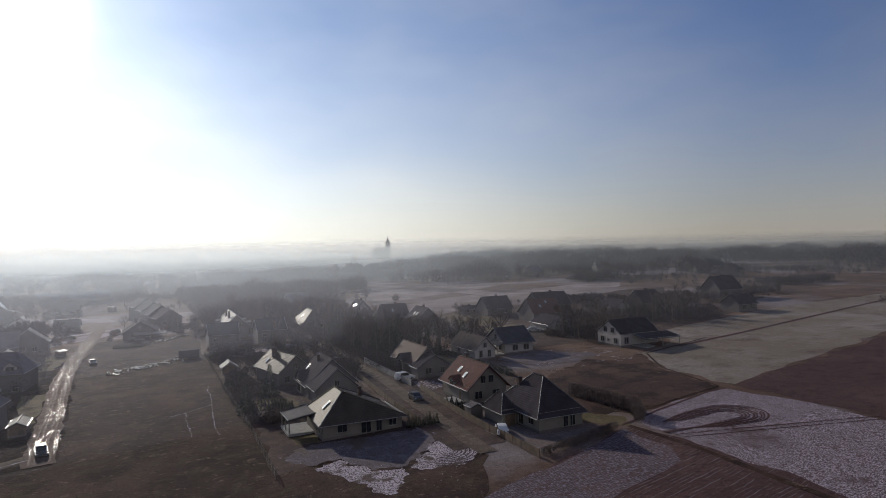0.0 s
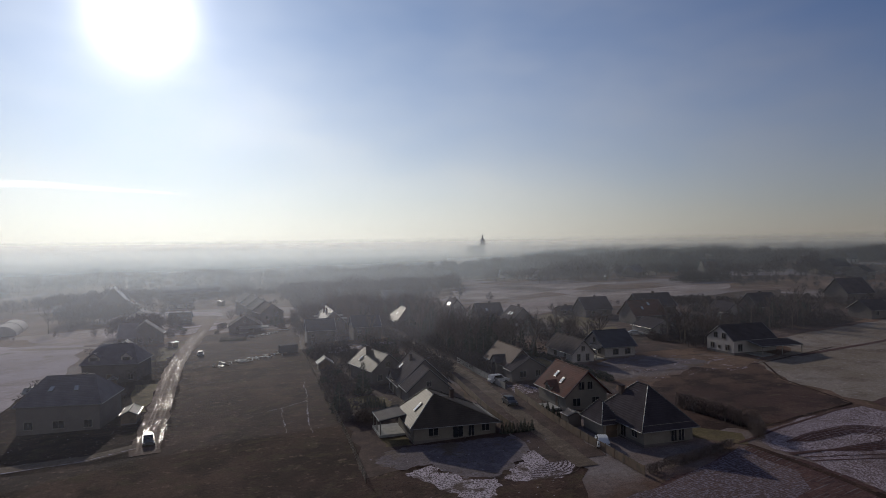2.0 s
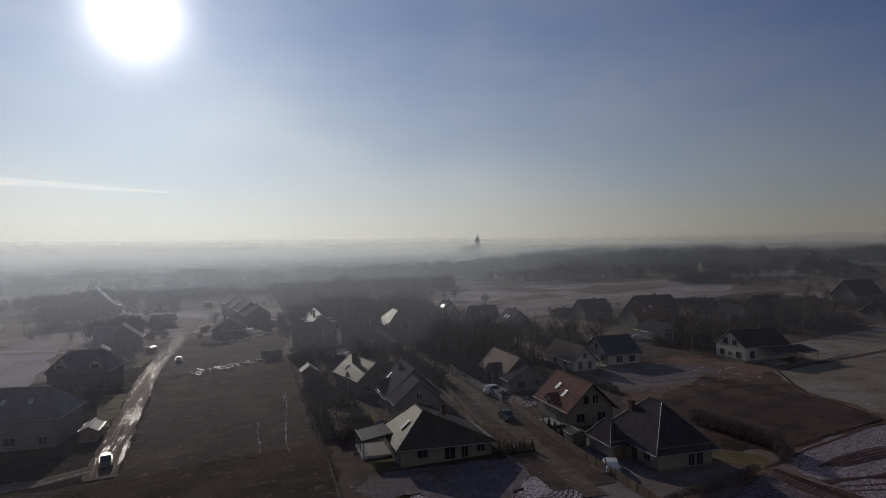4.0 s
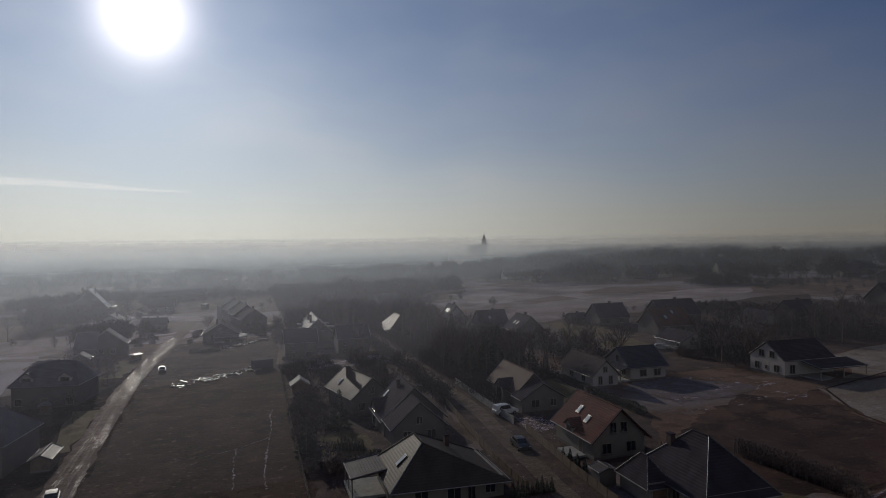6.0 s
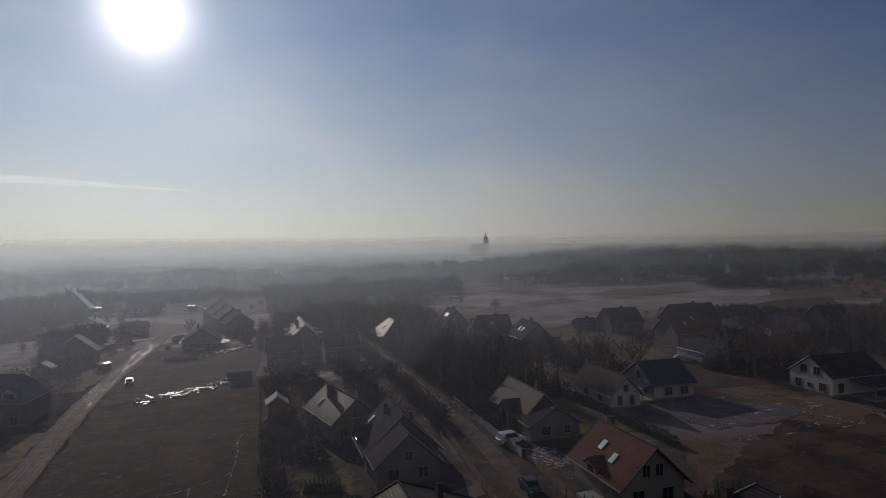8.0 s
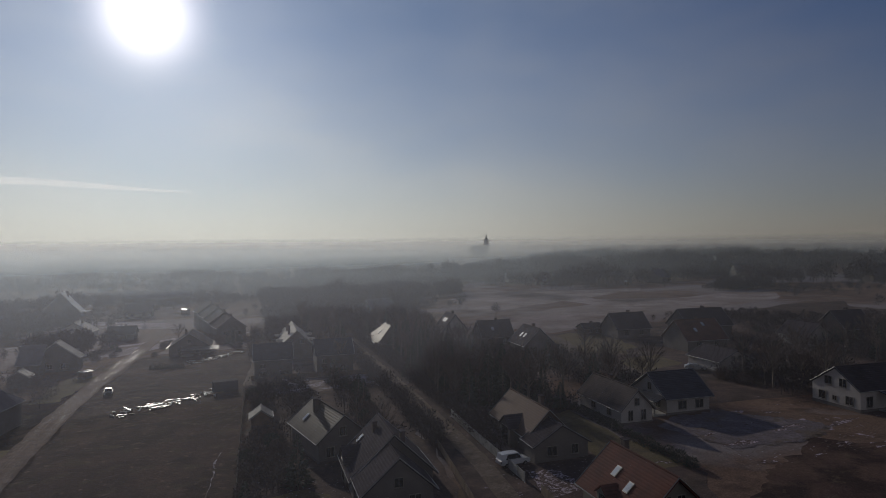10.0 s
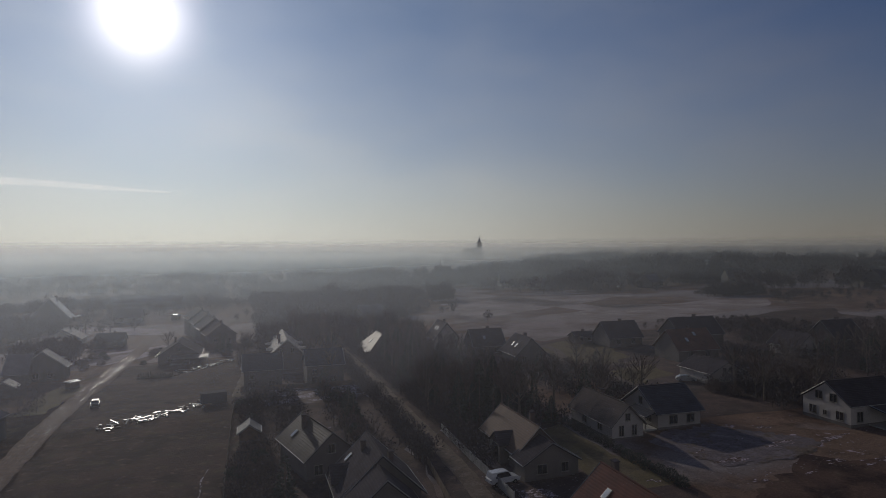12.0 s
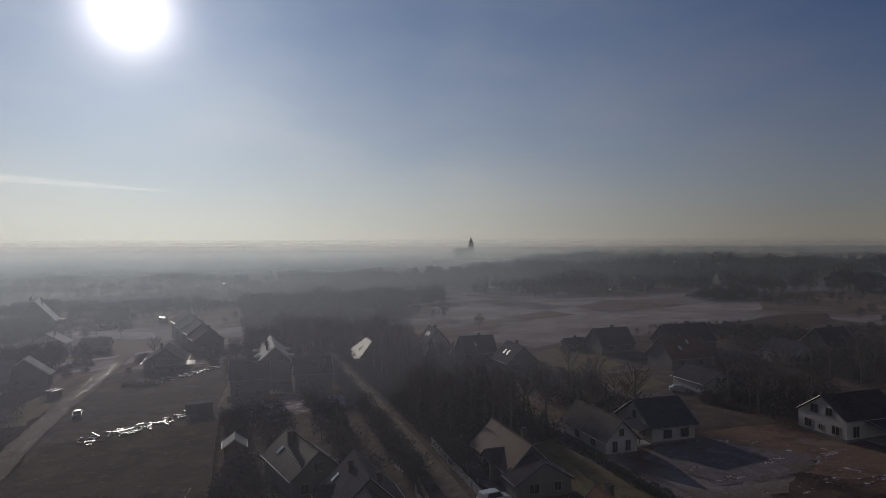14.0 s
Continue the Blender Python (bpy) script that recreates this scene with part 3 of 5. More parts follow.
patch("garden", [(17, 85), (41, 91), (43.5, 112), (18, 112)], GARDEN, 0.035, "shaded garden ground round the bungalow")
patch("garden", [(95, 142), (112, 140), (135, 140), (180, 150), (232, 175), (230, 236), (100, 230), (93, 160)], GARDEN, 0.03, "dark garden ground between the far houses", cell=1)
patch("garden", [(51, 100), (54, 128), (75, 128), (74, 116), (66, 100)], GARDEN, 0.036, "bare garden ground round the orange-roofed house")
patch("lawn", [(65, 120), (74, 119), (73, 150), (66, 146)], LAWN, 0.045, "olive winter lawn behind the salmon-roofed house")
patch("yard", [(96, 139), (112, 127), (126, 120), (113, 116), (100, 116), (97, 121)], YARD, 0.04, "tan building ground with scraps of snow before the white house", 1.2, 3)
patch("yard", [(52.5, 116.5), (58, 117), (58.5, 124), (53.5, 126)], RUBBLE, 0.045, "grey rubble and old snow in the yard", 0.5, 1.0)
patch("lawn", [(21.3, 130.3), (26.1, 131), (28.9, 126.8), (28.2, 118.3), (24.2, 116.8), (20.9, 121.6)], LAWN, 0.045, "olive lawn in the garden behind the bungalow", 0.5, 1.5)
patch("lawn", [(22, 97), (26, 96), (26, 101), (22, 101.5)], LAWN, 0.045, "small olive lawn beside the veranda", 0.3, 1)
patch("yard_snow", [(22.1, 84.8), (26.2, 86.1), (28.7, 79.2), (32.8, 77.6), (30.5, 72.8), (28.6, 70.4), (26.8, 72), (25.6, 77.3)], SNOWGRAIN, 0.054, "grainy old snow before the bungalow", 0.5, 0.5)
patch("yard_snow", [(40.1, 85.2), (45.6, 87.7), (46.2, 81), (43.5, 77.2), (40.2, 74.7), (35.4, 75.6), (33.8, 77.3)], SNOWGRAIN, 0.052, "grainy old snow marked by turning wheels", 0.5, 0.5)
patch("yard_snow", [(81, 135), (85, 121), (98, 121), (105, 124), (95, 138), (87, 138.5)], SHADESNOW, 0.05, "old snow with the shade of two houses in its colour", 0.8, 0.6)
patch("yard_snow", [(19.1, 90.5), (22, 95), (28.2, 95.3), (46.1, 92.8), (45.3, 88.3), (40.1, 85.4), (33.3, 78), (28.8, 79.4), (26.4, 86.6), (22, 86.3)], SHADESNOW, 0.046, "thin snow with the shade of the bungalow in its colour", 0.5, 0.6)
patch("lawn", [(64.8, 92), (65, 80), (70, 74.5), (72, 79)], LAWN, 0.05, "olive winter lawn beside the hip-roofed house")
patch("field", [(106.3, 276.4), (103.7, 250.4), (111.5, 231.7), (124.4, 236.7), (136.9, 243.2), (169.0, 255.8), (190.6, 251.9), (211.3, 258.4), (234.8, 265.1), (251.8, 284.3), (231.9, 299.1), (180.1, 291.5), (174.8, 333.1), (166.4, 384.4), (152.8, 446.1), (144.2, 425.9), (149.1, 359.5), (158.0, 324.5), (163.5, 297.0), (142.5, 293.5)], FROST, 0.04, "pale frosted field among dark woods", 1.5, 8, cell=1)
patch("field", [(169.6, 368.4), (185.1, 345.9), (214.5, 338.3), (225.7, 353.9), (206.0, 364.2)], FROST, 0.042, "thin pale strip field among dark woods", 1.5, 8, cell=1)
patch("lawn", [(104.2, 220.9), (115.3, 229.3), (126.3, 222.3), (120.2, 200.8), (111.8, 190.6), (99.6, 195.1)], LAWN, 0.043, "olive lawn beside the far houses", 1.0, 4)
patch("field", [(193.3, 241.5), (181.7, 218.4), (201.9, 217.0), (227.4, 223.6), (243.4, 242.0), (224.0, 248.1)], WASTE, 0.043, "tan grass strip behind the far houses", 1.0, 6)
patch("field", [(112, 300), (168, 322), (217, 345), (210, 352), (153, 399), (120, 370)], FROST, 0.04, "pale frosted field among dark woods", 2, 8, cell=1)
patch("field", [(-48, 120), (-46, 200), (-55, 260), (-140, 300), (-220, 260), (-200, 120)], LILAC, 0.04, "frosted lilac-grey garden field", 2, 8, cell=1)
lane("verge", [(45.2, 80), (46.9, 101), (49.8, 133), (50.2, 180), (49.6, 250), (46, 330)], 9.0, GARDEN, 0.05, "dark grass verge with litter along the street", 0.1, 3, "ground")
lane("road", [(45.2, 77), (46.9, 100), (49.8, 133), (50.2, 180), (49.6, 250), (46, 330)], 2.9, DIRT, 0.09, "pale dirt street between the garden fences")
lane("road", [(-13.6, 110), (-14, 116), (-17.5, 189), (-17.3, 224), (-15.6, 263), (-14, 330)], 4.6, WET, 0.09, "rutted muddy track with wet shining wheel ruts")
lane("road", [(-14, 116), (-22, 112), (-40, 112), (-80, 118)], 3.4, DIRT, 0.08, "dirt side track")
lane("road", [(77, 80.5), (100, 84.5), (104, 103), (113, 117), (140, 123)], 0.5, WASTE, 0.08, "field track along the frosted strips")

# ---- houses near the street ----
def hipped_bungalow(x, y, tiles, plaster):
    """A bungalow under one broad hipped roof whose short ridge runs north and south, nearer to its western side."""
    home = thing("bungalow", x, y, label="bungalow with a broad hipped tan tile roof and cream walls", category="house")
    part("wall", box(-6.7, 6.7, -5.1, 5.5, -0.6, 2.75), plaster, home)
    part("plinth", box(-6.74, 6.74, -5.14, 5.54, -0.6, 0.3), PLASTER_GREY, home)
    sw, se, ne, nw = (-7.4, -5.8, 2.3), (7.3, -6.4, 2.3), (7.3, 5.2, 2.3), (-7.4, 6.3, 2.3)
    south, north = (-2.6, -2.1, 6.6), (-2.6, 2.3, 6.6)
    for a, b, c, d in ((nw, sw, south, north), (sw, se, south, south), (se, ne, north, south), (ne, nw, north, north)):
        part("roof", slope(a, b, c, d), tiles, home)
        part("gutter", tube([a, b], (0.08, 0.08), 6), METAL, home)
    lift = Vector((0, 0, 0.06))
    part("ridge_cap", tube([Vector(south) + lift, Vector(north) + lift], (0.14, 0.14), 6), tiles, home)
    for a, b in ((sw, south), (se, south), (ne, north), (nw, north)):
        part("hip_cap", tube([Vector(a) + lift, Vector(b) + lift], (0.11, 0.11), 5), METAL if a is sw else tiles, home)
    for along, low, w, h in ((-3.6, 0.9, 1.5, 1.3), (0.4, 0.1, 1.6, 2.1), (2.6, 0.1, 0.9, 2.1), (5.0, 0.9, 1.2, 1.3)):
        window(home, along, -5.1, low, w, h, "y-")
    window(home, -6.7, -2.5, 0.9, 1.4, 1.3, "x-")
    part("downpipe", tube([(-6.9, -5.3, 0.0), (-6.9, -5.3, 2.3)], (0.06, 0.06), 6), METAL, home)
    chimney(home, 1.5, 1.5, 3.5, 6.2, 0.55)
    skylight(home, (-5.0, -1.2, 4.52), (0, 1, 0), (4.8, 0, 4.3), 0.8, 1.7)
    return home


bungalow = hipped_bungalow(33.0, 101.2, TILE_TAN, PLASTER)
veranda(bungalow, -11.0, -6.3, 0.3, 6.4, 2.35, 3.1, TILE_GREY, "x-")
villa = house("villa", 56.0, 64.3, 80.0, 92.2, 3.0, 7.5, "y", TILE_DARK, PLASTER, "villa with a steep dark hipped roof and pale walls", hip=5.4, over=0.7, caps=CAP,
      openings=(("window", "y-", 0.9, 0.4, 0.9, 1.9), ("window", "y-", 2.2, 0.4, 0.9, 1.9), ("window", "x-", -3.9, 0.9, 1.3, 1.3), ("window", "x-", -1.0, 0.2, 1.3, 2.0)), chimneys=((-1.7, 3.2, 6.7),))
wing = house("villa_wing", 53.2, 56.0, 86.2, 92.0, 2.7, 4.9, "y", TILE_DARK, PLASTER, "low wing of the villa with a garage door", hip=2.6, over=0.4, caps=CAP, openings=(("door", "y-", 0, 0, 1.9, 2.1),))
orange = house("house", 55.2, 63.2, 101.5, 112.5, 3.2, 6.9, "y", TILE_ORANGE, PLASTER, "gabled house with an orange tile roof and cream walls", over=0.7,
      openings=(("window", "y-", -1.0, 3.6, 0.9, 1.3), ("window", "y-", 0.7, 3.6, 0.9, 1.3), ("window", "y-", -2, 0.8, 1.4, 1.3), ("window", "y-", 1.8, 0.8, 1.4, 1.3), ("door", "x-", -2, 0, 1.0, 2.1)),
      chimneys=((0.6, 4.2, 7.6),), lights=(("x-", 0.36, 0.58), ("x-", 0.62, 0.45)))
dormer(orange, -4.6, 0.4, 2.3, 2.2, 2.4, 1.2, "x-", TILE_ORANGE, PLASTER)
part("porch_slab", box(-6.4, -4.1, -3.6, 0.6, -0.5, 0.2), CONCRETE, orange)
salmon = house("house", 57.0, 63.4, 131.6, 145.0, 2.9, 6.1, "y", TILE_SALMON, PLASTER_GREY, "gabled house with a pale salmon tile roof", over=0.6,
      openings=(("window", "x-", 3.0, 0.8, 1.2, 1.3), ("window", "x-", -3.0, 0.8, 1.2, 1.3)), chimneys=((1.2, -2.0, 6.9),))
dormer(salmon, -4.6, -1.6, 0.0, 3.6, 3.2, 2.9, "x-", TILE_DARK, PLASTER_GREY)
house("house_wing", 56.2, 64.4, 127.6, 131.4, 2.4, 4.9, "y", TILE_DARK, PLASTER_GREY, "low front wing of the salmon-roofed house", over=0.35,
      openings=(("window", "y-", -1.5, 0.8, 1.4, 1.2), ("window", "y-", 2.0, 0.8, 1.0, 1.2)))
house("house", 76.2, 82.0, 137.7, 151.0, 2.7, 5.6, "y", TILE_DULL, PLASTER_WHITE, "long low house with a grey tile roof and white gable", over=0.5,
      openings=(("window", "y-", -1.2, 0.6, 0.8, 1.6), ("window", "y-", 1.2, 0.6, 0.8, 1.6), ("window", "y-", 0, 3.0, 0.8, 1.1), ("window", "x-", 2, 0.8, 1.2, 1.2), ("window", "x-", -3, 0.8, 1.2, 1.2)), chimneys=((0.5, 2.0, 6.2),))
blue = house("house", 86.0, 94.5, 139.3, 149.0, 3.0, 6.2, "x", TILE_BLUE, PLASTER_WHITE, "white house with a blue-grey tile roof", over=0.6,
      openings=(("window", "y-", -1.2, 0.8, 1.5, 1.3), ("window", "y-", 2.2, 0.8, 1.5, 1.3), ("window", "x-", 0, 3.3, 0.9, 1.2), ("window", "x-", -2.4, 0.8, 1.2, 1.3)))
veranda(blue, -6.6, -4.3, -4.6, 1.5, 2.2, 2.9, TILE_BLUE, "x-")
white = house("house", 113.7, 126.5, 127.0, 136.2, 3.4, 6.5, "x", TILE_DARK, PLASTER_WHITE, "white two-storey gabled house with a dark roof", over=0.25,
      openings=(("window", "x-", -1.4, 3.4, 1.3, 1.3), ("window", "x-", 1.4, 3.4, 1.3, 1.3), ("window", "x-", -2.6, 0.7, 1.3, 1.3), ("window", "x-", 2.6, 0.7, 1.3, 1.3), ("window", "x-", 0.2, 0.9, 0.7, 0.7), ("window", "y-", -4.5, 0.7, 1.2, 1.6)))
veranda(white, -2.6, 9.5, -9.6, -4.6, 2.3, 3.2, TILE_DARK, "y-")
house("house", 115, 124, 161.0, 171, 2.4, 4.6, "y", TILE_DARK, PLASTER_WHITE, "small white gabled house with a dark roof", over=0.4,
      openings=(("window", "y-", -0.8, 2.3, 0.8, 1.0), ("window", "y-", 0.8, 2.3, 0.8, 1.0)))
house("house", 26.7, 34.1, 140.7, 153.1, 3.5, 6.6, "y", TILE_TAN, PLASTER_GREY, "gabled house with a sunlit tan tile roof", over=0.6, rz=14, caps=CAP, chimneys=((-1.3, 1.8, 7.4), (-0.5, 2.9, 6.9)), lights=(("x-", 0.30, 0.42),),
      openings=(("window", "y-", -2.0, 0.8, 1.2, 1.3), ("window", "y-", 1.8, 0.8, 1.2, 1.3), ("window", "y-", 0, 3.6, 1.0, 1.2)))
gables = house("house", 31.0, 41.0, 125.2, 134.8, 2.8, 7.5, "y", TILE_DARK, PLASTER_GREY, "house with several steep dark gables", over=0.6, caps=CAP, chimneys=((-1.2, 1.5, 7.5), (1.5, -3.0, 7.2)), lights=(("x-", 0.2, 0.5),))
dormer(gables, -5.4, 1.6, 0.0, 4.2, 4.0, 3.0, "x-", TILE_DARK, PLASTER_GREY)
house("house_wing", 31.2, 39.4, 119.2, 124.9, 3.0, 6.6, "y", TILE_DARK, PLASTER_GREY, "front wing of the many-gabled house", over=0.5,
      openings=(("window", "y-", -1.9, 0.8, 1.3, 1.3), ("window", "y-", 1.9, 0.8, 1.3, 1.3), ("window", "y-", 0, 3.2, 0.9, 1.0)))
house("shed", 19.0, 22.4, 163.6, 167.6, 1.8, 3.0, "y", SHEET_PALE, WOOD, "garden shed with a bright sheet roof", over=0.3, category="shed")
house("shed", 51.2, 53.4, 93.2, 95.4, 2.0, 2.4, "y", TILE_GREY, PLASTER_GREY, "small grey garden shed by the fence", over=0.2, category="shed")
for x0, x1, y0 in ((19.7, 28.4, 204.2), (34.1, 42.9, 203.2)):
    house("house", x0, x1, y0, y0 + 9, 5.0, 8.0, "x", TILE_BLUE, PLASTER_GREY, "semi-detached house with a dark roof", over=0.4,
          openings=(("window", "y-", -2.5, 0.8, 1.3, 1.3), ("window", "y-", 2.0, 0.8, 1.3, 1.3), ("window", "y-", -2.5, 2.9, 1.0, 0.9)))
mid = house("house", 27.0, 35.2, 228.5, 252.0, 4.6, 8.2, "y", SHEET_PALE, PLASTER_GREY, "house with a bright sheet roof behind the semi-detached pair", over=0.4, chimneys=((-1.8, -6.0, 8.9), (-1.8, 2.0, 8.9)),
      openings=(("window", "y-", -1.5, 4.6, 1.0, 1.2), ("window", "y-", 1.5, 4.6, 1.0, 1.2)))
for along in (-6.5, 4.0):
    dormer(mid, -5.2, along, 3.2, 3.4, 3.0, 1.9, "x-", SHEET_PALE, PLASTER_GREY, True, True)
    dormer(mid, 5.2, along, 3.2, 3.4, 3.0, 1.9, "x+", SHEET_PALE, PLASTER_GREY, True, True)
big = house("house", -36.9, -23.0, 131.5, 143.0, 5.2, 9.2, "x", TILE_SLATE, PLASTER_GREY, "large dark house with a half-hipped roof", hip=3.2, over=0.45, rz=-8,
      openings=(("window", "y-", -5, 0.8, 1.3, 1.3), ("window", "y-", 5, 0.8, 1.3, 1.3), ("window", "y-", 0, 0.8, 1.8, 1.3)), lights=(("y-", 0.3, 0.55), ("y-", 0.68, 0.55)), chimneys=((2.0, 1.0, 9.2),))
house("shed", -20.4, -17.9, 131.0, 136.5, 2.0, 2.6, "y", TILE_GREY, WOOD, "low woodshed with a pale roof beside the track", over=0.3, category="shed")
second = house("house", -36.4, -23.6, 176, 187.5, 5.0, 9.0, "x", TILE_SLATE, PLASTER_GREY, "large dark house with a half-hipped roof and dormers", hip=3.0, over=0.45, rz=-9,
      openings=(("window", "y-", -5, 0.8, 1.3, 1.3), ("window", "y-", 5, 0.8, 1.3, 1.3), ("door", "y-", 0, 0, 1.2, 2.1)), chimneys=((-2.0, 1.0, 9.0),))
for along in (-3.8, 3.8):
    dormer(second, along, -5.0, 4.9, 2.6, 3.6, 1.5, "y-", TILE_SLATE, PLASTER_WHITE)
house("shed", -45.5, -41.0, 163, 166, 2.0, 2.8, "x", ROOF_METAL, WOOD, "garden shed with a bright sheet roof", over=0.3, category="shed")
house("house", -40.6, -35.4, 241.5, 252, 3.6, 7.8, "x", TILE_SLATE, PLASTER_GREY, "dark house beside the muddy track", over=0.5, openings=(("window", "y-", -2, 0.8, 1.3, 1.3),))
house("house", -38.4, -27.2, 246.5, 251, 4.0, 8.2, "y", SHEET_PALE, PLASTER_GREY, "gabled house with a sunlit grey roof edge", over=0.5, openings=(("window", "y-", -1.6, 0.8, 1.3, 1.3), ("window", "y-", 1.8, 0.8, 1.3, 1.3)))

house("shed", -38.2, -33.6, 227, 231, 2.6, 4.0, "y", SHEET_PALE, PLASTER_GREY, "small outbuilding with a pale gabled sheet roof", over=0.3, category="shed")
low_house = house("house", -5.0, 6.6, 256.0, 268.0, 2.6, 6.4, "y", TILE_DARK, PLASTER_GREY, "low dark gabled house behind the building plot", over=0.6, chimneys=((-1.5, 1.0, 7.0),),
      openings=(("window", "y-", -2.6, 0.8, 1.3, 1.3), ("window", "y-", 2.4, 0.8, 1.3, 1.3), ("window", "y-", 0, 3.6, 0.9, 1.0)))
# bright sheet lean-to added to stand for the sunlit strip of the roof
veranda(low_house, -2.2, 8.6, -9.4, -6.1, 1.9, 2.5, ROOF_METAL, "y-")

# ---- trees and hedges ----
def blade(bm, p, d, length, width, rng):
    """One thin three-cornered twig or spray."""
    d = Vector(d).normalized()
    s = d.cross(Vector((rng.uniform(-1, 1), rng.uniform(-1, 1), rng.uniform(-1, 1)))).normalized() * width
    bm.faces.new([bm.verts.new(q) for q in (p - s, p + s, p + d * length)])


def plain_mesh(bm, name, mat):
    me = bpy.data.meshes.new(name)
    bm.to_mesh(me)
    bm.free()
    me.materials.append(mat)
    return me


def bare_tree(seed, tall, wide, label):
    """A leafless tree: tapered trunk, limbs, and a crown of branches and fine twigs."""
    rng = random.Random(seed)
    tree = thing("tree", 0, -900 - seed * 20, label=label, category="tree")
    lean = Vector((rng.uniform(-0.3, 0.3), rng.uniform(-0.3, 0.3), 0))
    stem = [Vector((0, 0, -0.3)), Vector((0, 0, tall * 0.2)) + lean * 0.3, Vector((0, 0, tall * 0.5)) + lean, Vector((0, 0, tall * 0.85)) + lean * 1.6]
    wood = tube(stem, (tall * 0.028, tall * 0.022, tall * 0.014, tall * 0.004), 6)
    twigs = bmesh.new()
    for k in range(13):
        a, h = k * 2.4 + rng.uniform(-0.3, 0.3), rng.uniform(0.2, 0.7)
        start = stem[1].lerp(stem[3], (h - 0.15) / 0.7)
        out = Vector((math.cos(a), math.sin(a), rng.uniform(0.5, 1.3))).normalized()
        reach = wide * (1.05 - h * 0.6) * rng.uniform(0.8, 1.15)
        mid = start + out * reach * 0.5
        tip = start + out * reach + Vector((0, 0, reach * 0.25))
        tube([start, mid, tip], (tall * 0.010, tall * 0.006, 0.012), 4, wood)
        for j in range(11):
            s = start.lerp(tip, rng.uniform(0.25, 1.0))
            d = (out + Vector((rng.uniform(-1, 1), rng.uniform(-1, 1), rng.uniform(-0.2, 1)))).normalized()
            ln = reach * rng.uniform(0.25, 0.5)
            blade(twigs, s, d, ln, 0.045, rng)
            for _ in range(4):
                q = s + d * ln * rng.uniform(0.3, 1.0)
                blade(twigs, q, d + Vector((rng.uniform(-1, 1), rng.uniform(-1, 1), rng.uniform(-0.3, 1))), ln * rng.uniform(0.4, 0.8), 0.03, rng)
    part("trunk", wood, BARK, tree)
    ob = new("crown", plain_mesh(twigs, "crown", TWIGS))
    ob.parent = tree
    return tree


def conifer(seed, tall, wide, label, dense=520, name="tree"):
    """An evergreen with a tapered trunk and ragged, drooping sprays."""
    rng = random.Random(seed)
    tree = thing(name, 60, -900 - seed * 20, label=label, category="tree" if name == "tree" else "shrub")
    part("trunk", tube([(0, 0, -0.3), (0, 0, tall * 0.95)], (tall * 0.018 + 0.03, 0.01), 6), BARK, tree)
    bm = bmesh.new()
    for _ in range(dense):
        h = rng.random() ** 1.3
        r = wide * (1 - h) ** 0.8 * rng.uniform(0.25, 1.0)
        a = rng.uniform(0, 2 * math.pi)
        p = Vector((math.cos(a) * r, math.sin(a) * r, 0.05 + tall * h * 0.97))
        d = Vector((math.cos(a), math.sin(a), rng.uniform(-0.5, 0.7)))
        size = (0.25 + 0.5 * (1 - h)) * min(1.0, wide * 0.8)
        blade(bm, p, d, size * rng.uniform(0.7, 1.4), size * 0.28, rng)
    ob = new("crown", plain_mesh(bm, "crown", NEEDLES))
    ob.parent = tree
    return tree


def bush(seed, tall, wide, mat, label):
    rng = random.Random(seed)
    shrub = thing("bush", 120, -900 - seed * 20, label=label, category="shrub")
    bm, stems = bmesh.new(), bmesh.new()
    for k in range(7):
        a = k * 0.9
        tube([(0, 0, -0.1), (math.cos(a) * wide * 0.5, math.sin(a) * wide * 0.5, tall * 0.7)], (0.05, 0.015), 4, stems)
    for _ in range(420):
        a, r, h = rng.uniform(0, 6.283), math.sqrt(rng.random()), rng.random()
        r *= wide * math.sqrt(max(0.05, 1 - (h - 0.35) ** 2 * 2.0))
        p = Vector((math.cos(a) * r, math.sin(a) * r, tall * h * (1 - 0.25 * r / wide)))
        blade(bm, p, (math.cos(a) * 0.6 + rng.uniform(-1, 1), math.sin(a) * 0.6 + rng.uniform(-1, 1), rng.uniform(0, 1.4)), rng.uniform(0.3, 0.7), 0.07, rng)
    part("stem", stems, BARK, shrub)
    ob = new("crown", plain_mesh(bm, "crown", mat))
    ob.parent = shrub
    return shrub


TREES = [bare_tree(1, 9.0, 4.0, "bare deciduous tree with a wide twiggy crown"), bare_tree(2, 7.0, 3.0, "small bare fruit tree in a garden"),
         bare_tree(3, 11.5, 4.2, "tall bare tree with upright limbs")]
FIRS = [conifer(4, 9.0, 2.4, "dark green spruce with drooping branches", 800), conifer(5, 6.0, 1.9, "young dark green spruce", 600)]
THUJA = conifer(6, 2.3, 0.42, "narrow clipped evergreen in a row along the fence", 620, "thuja")
BUSHES = [bush(7, 2.2, 1.7, TWIGS, "leafless brown garden bush"), bush(8, 2.0, 1.6, NEEDLES, "dark evergreen garden bush")]
PROTOTYPES = [*TREES, *FIRS, THUJA, *BUSHES]

FOOTPRINTS = []  # plans kept clear of trees


def clear(x, y, gap):
    return all(not (a - gap < x < b + gap and c - gap < y < d + gap) for a, b, c, d in FOOTPRINTS)


def plant(kind, x, y, size, rng, group=""):
    ob = copy_thing(kind, pose(x, y, rise(x, y), 0, 0, rng.uniform(0, 360)) @ Matrix.Diagonal((size, size, size * rng.uniform(0.9, 1.15), 1)))
    return tagged(ob, group=group)

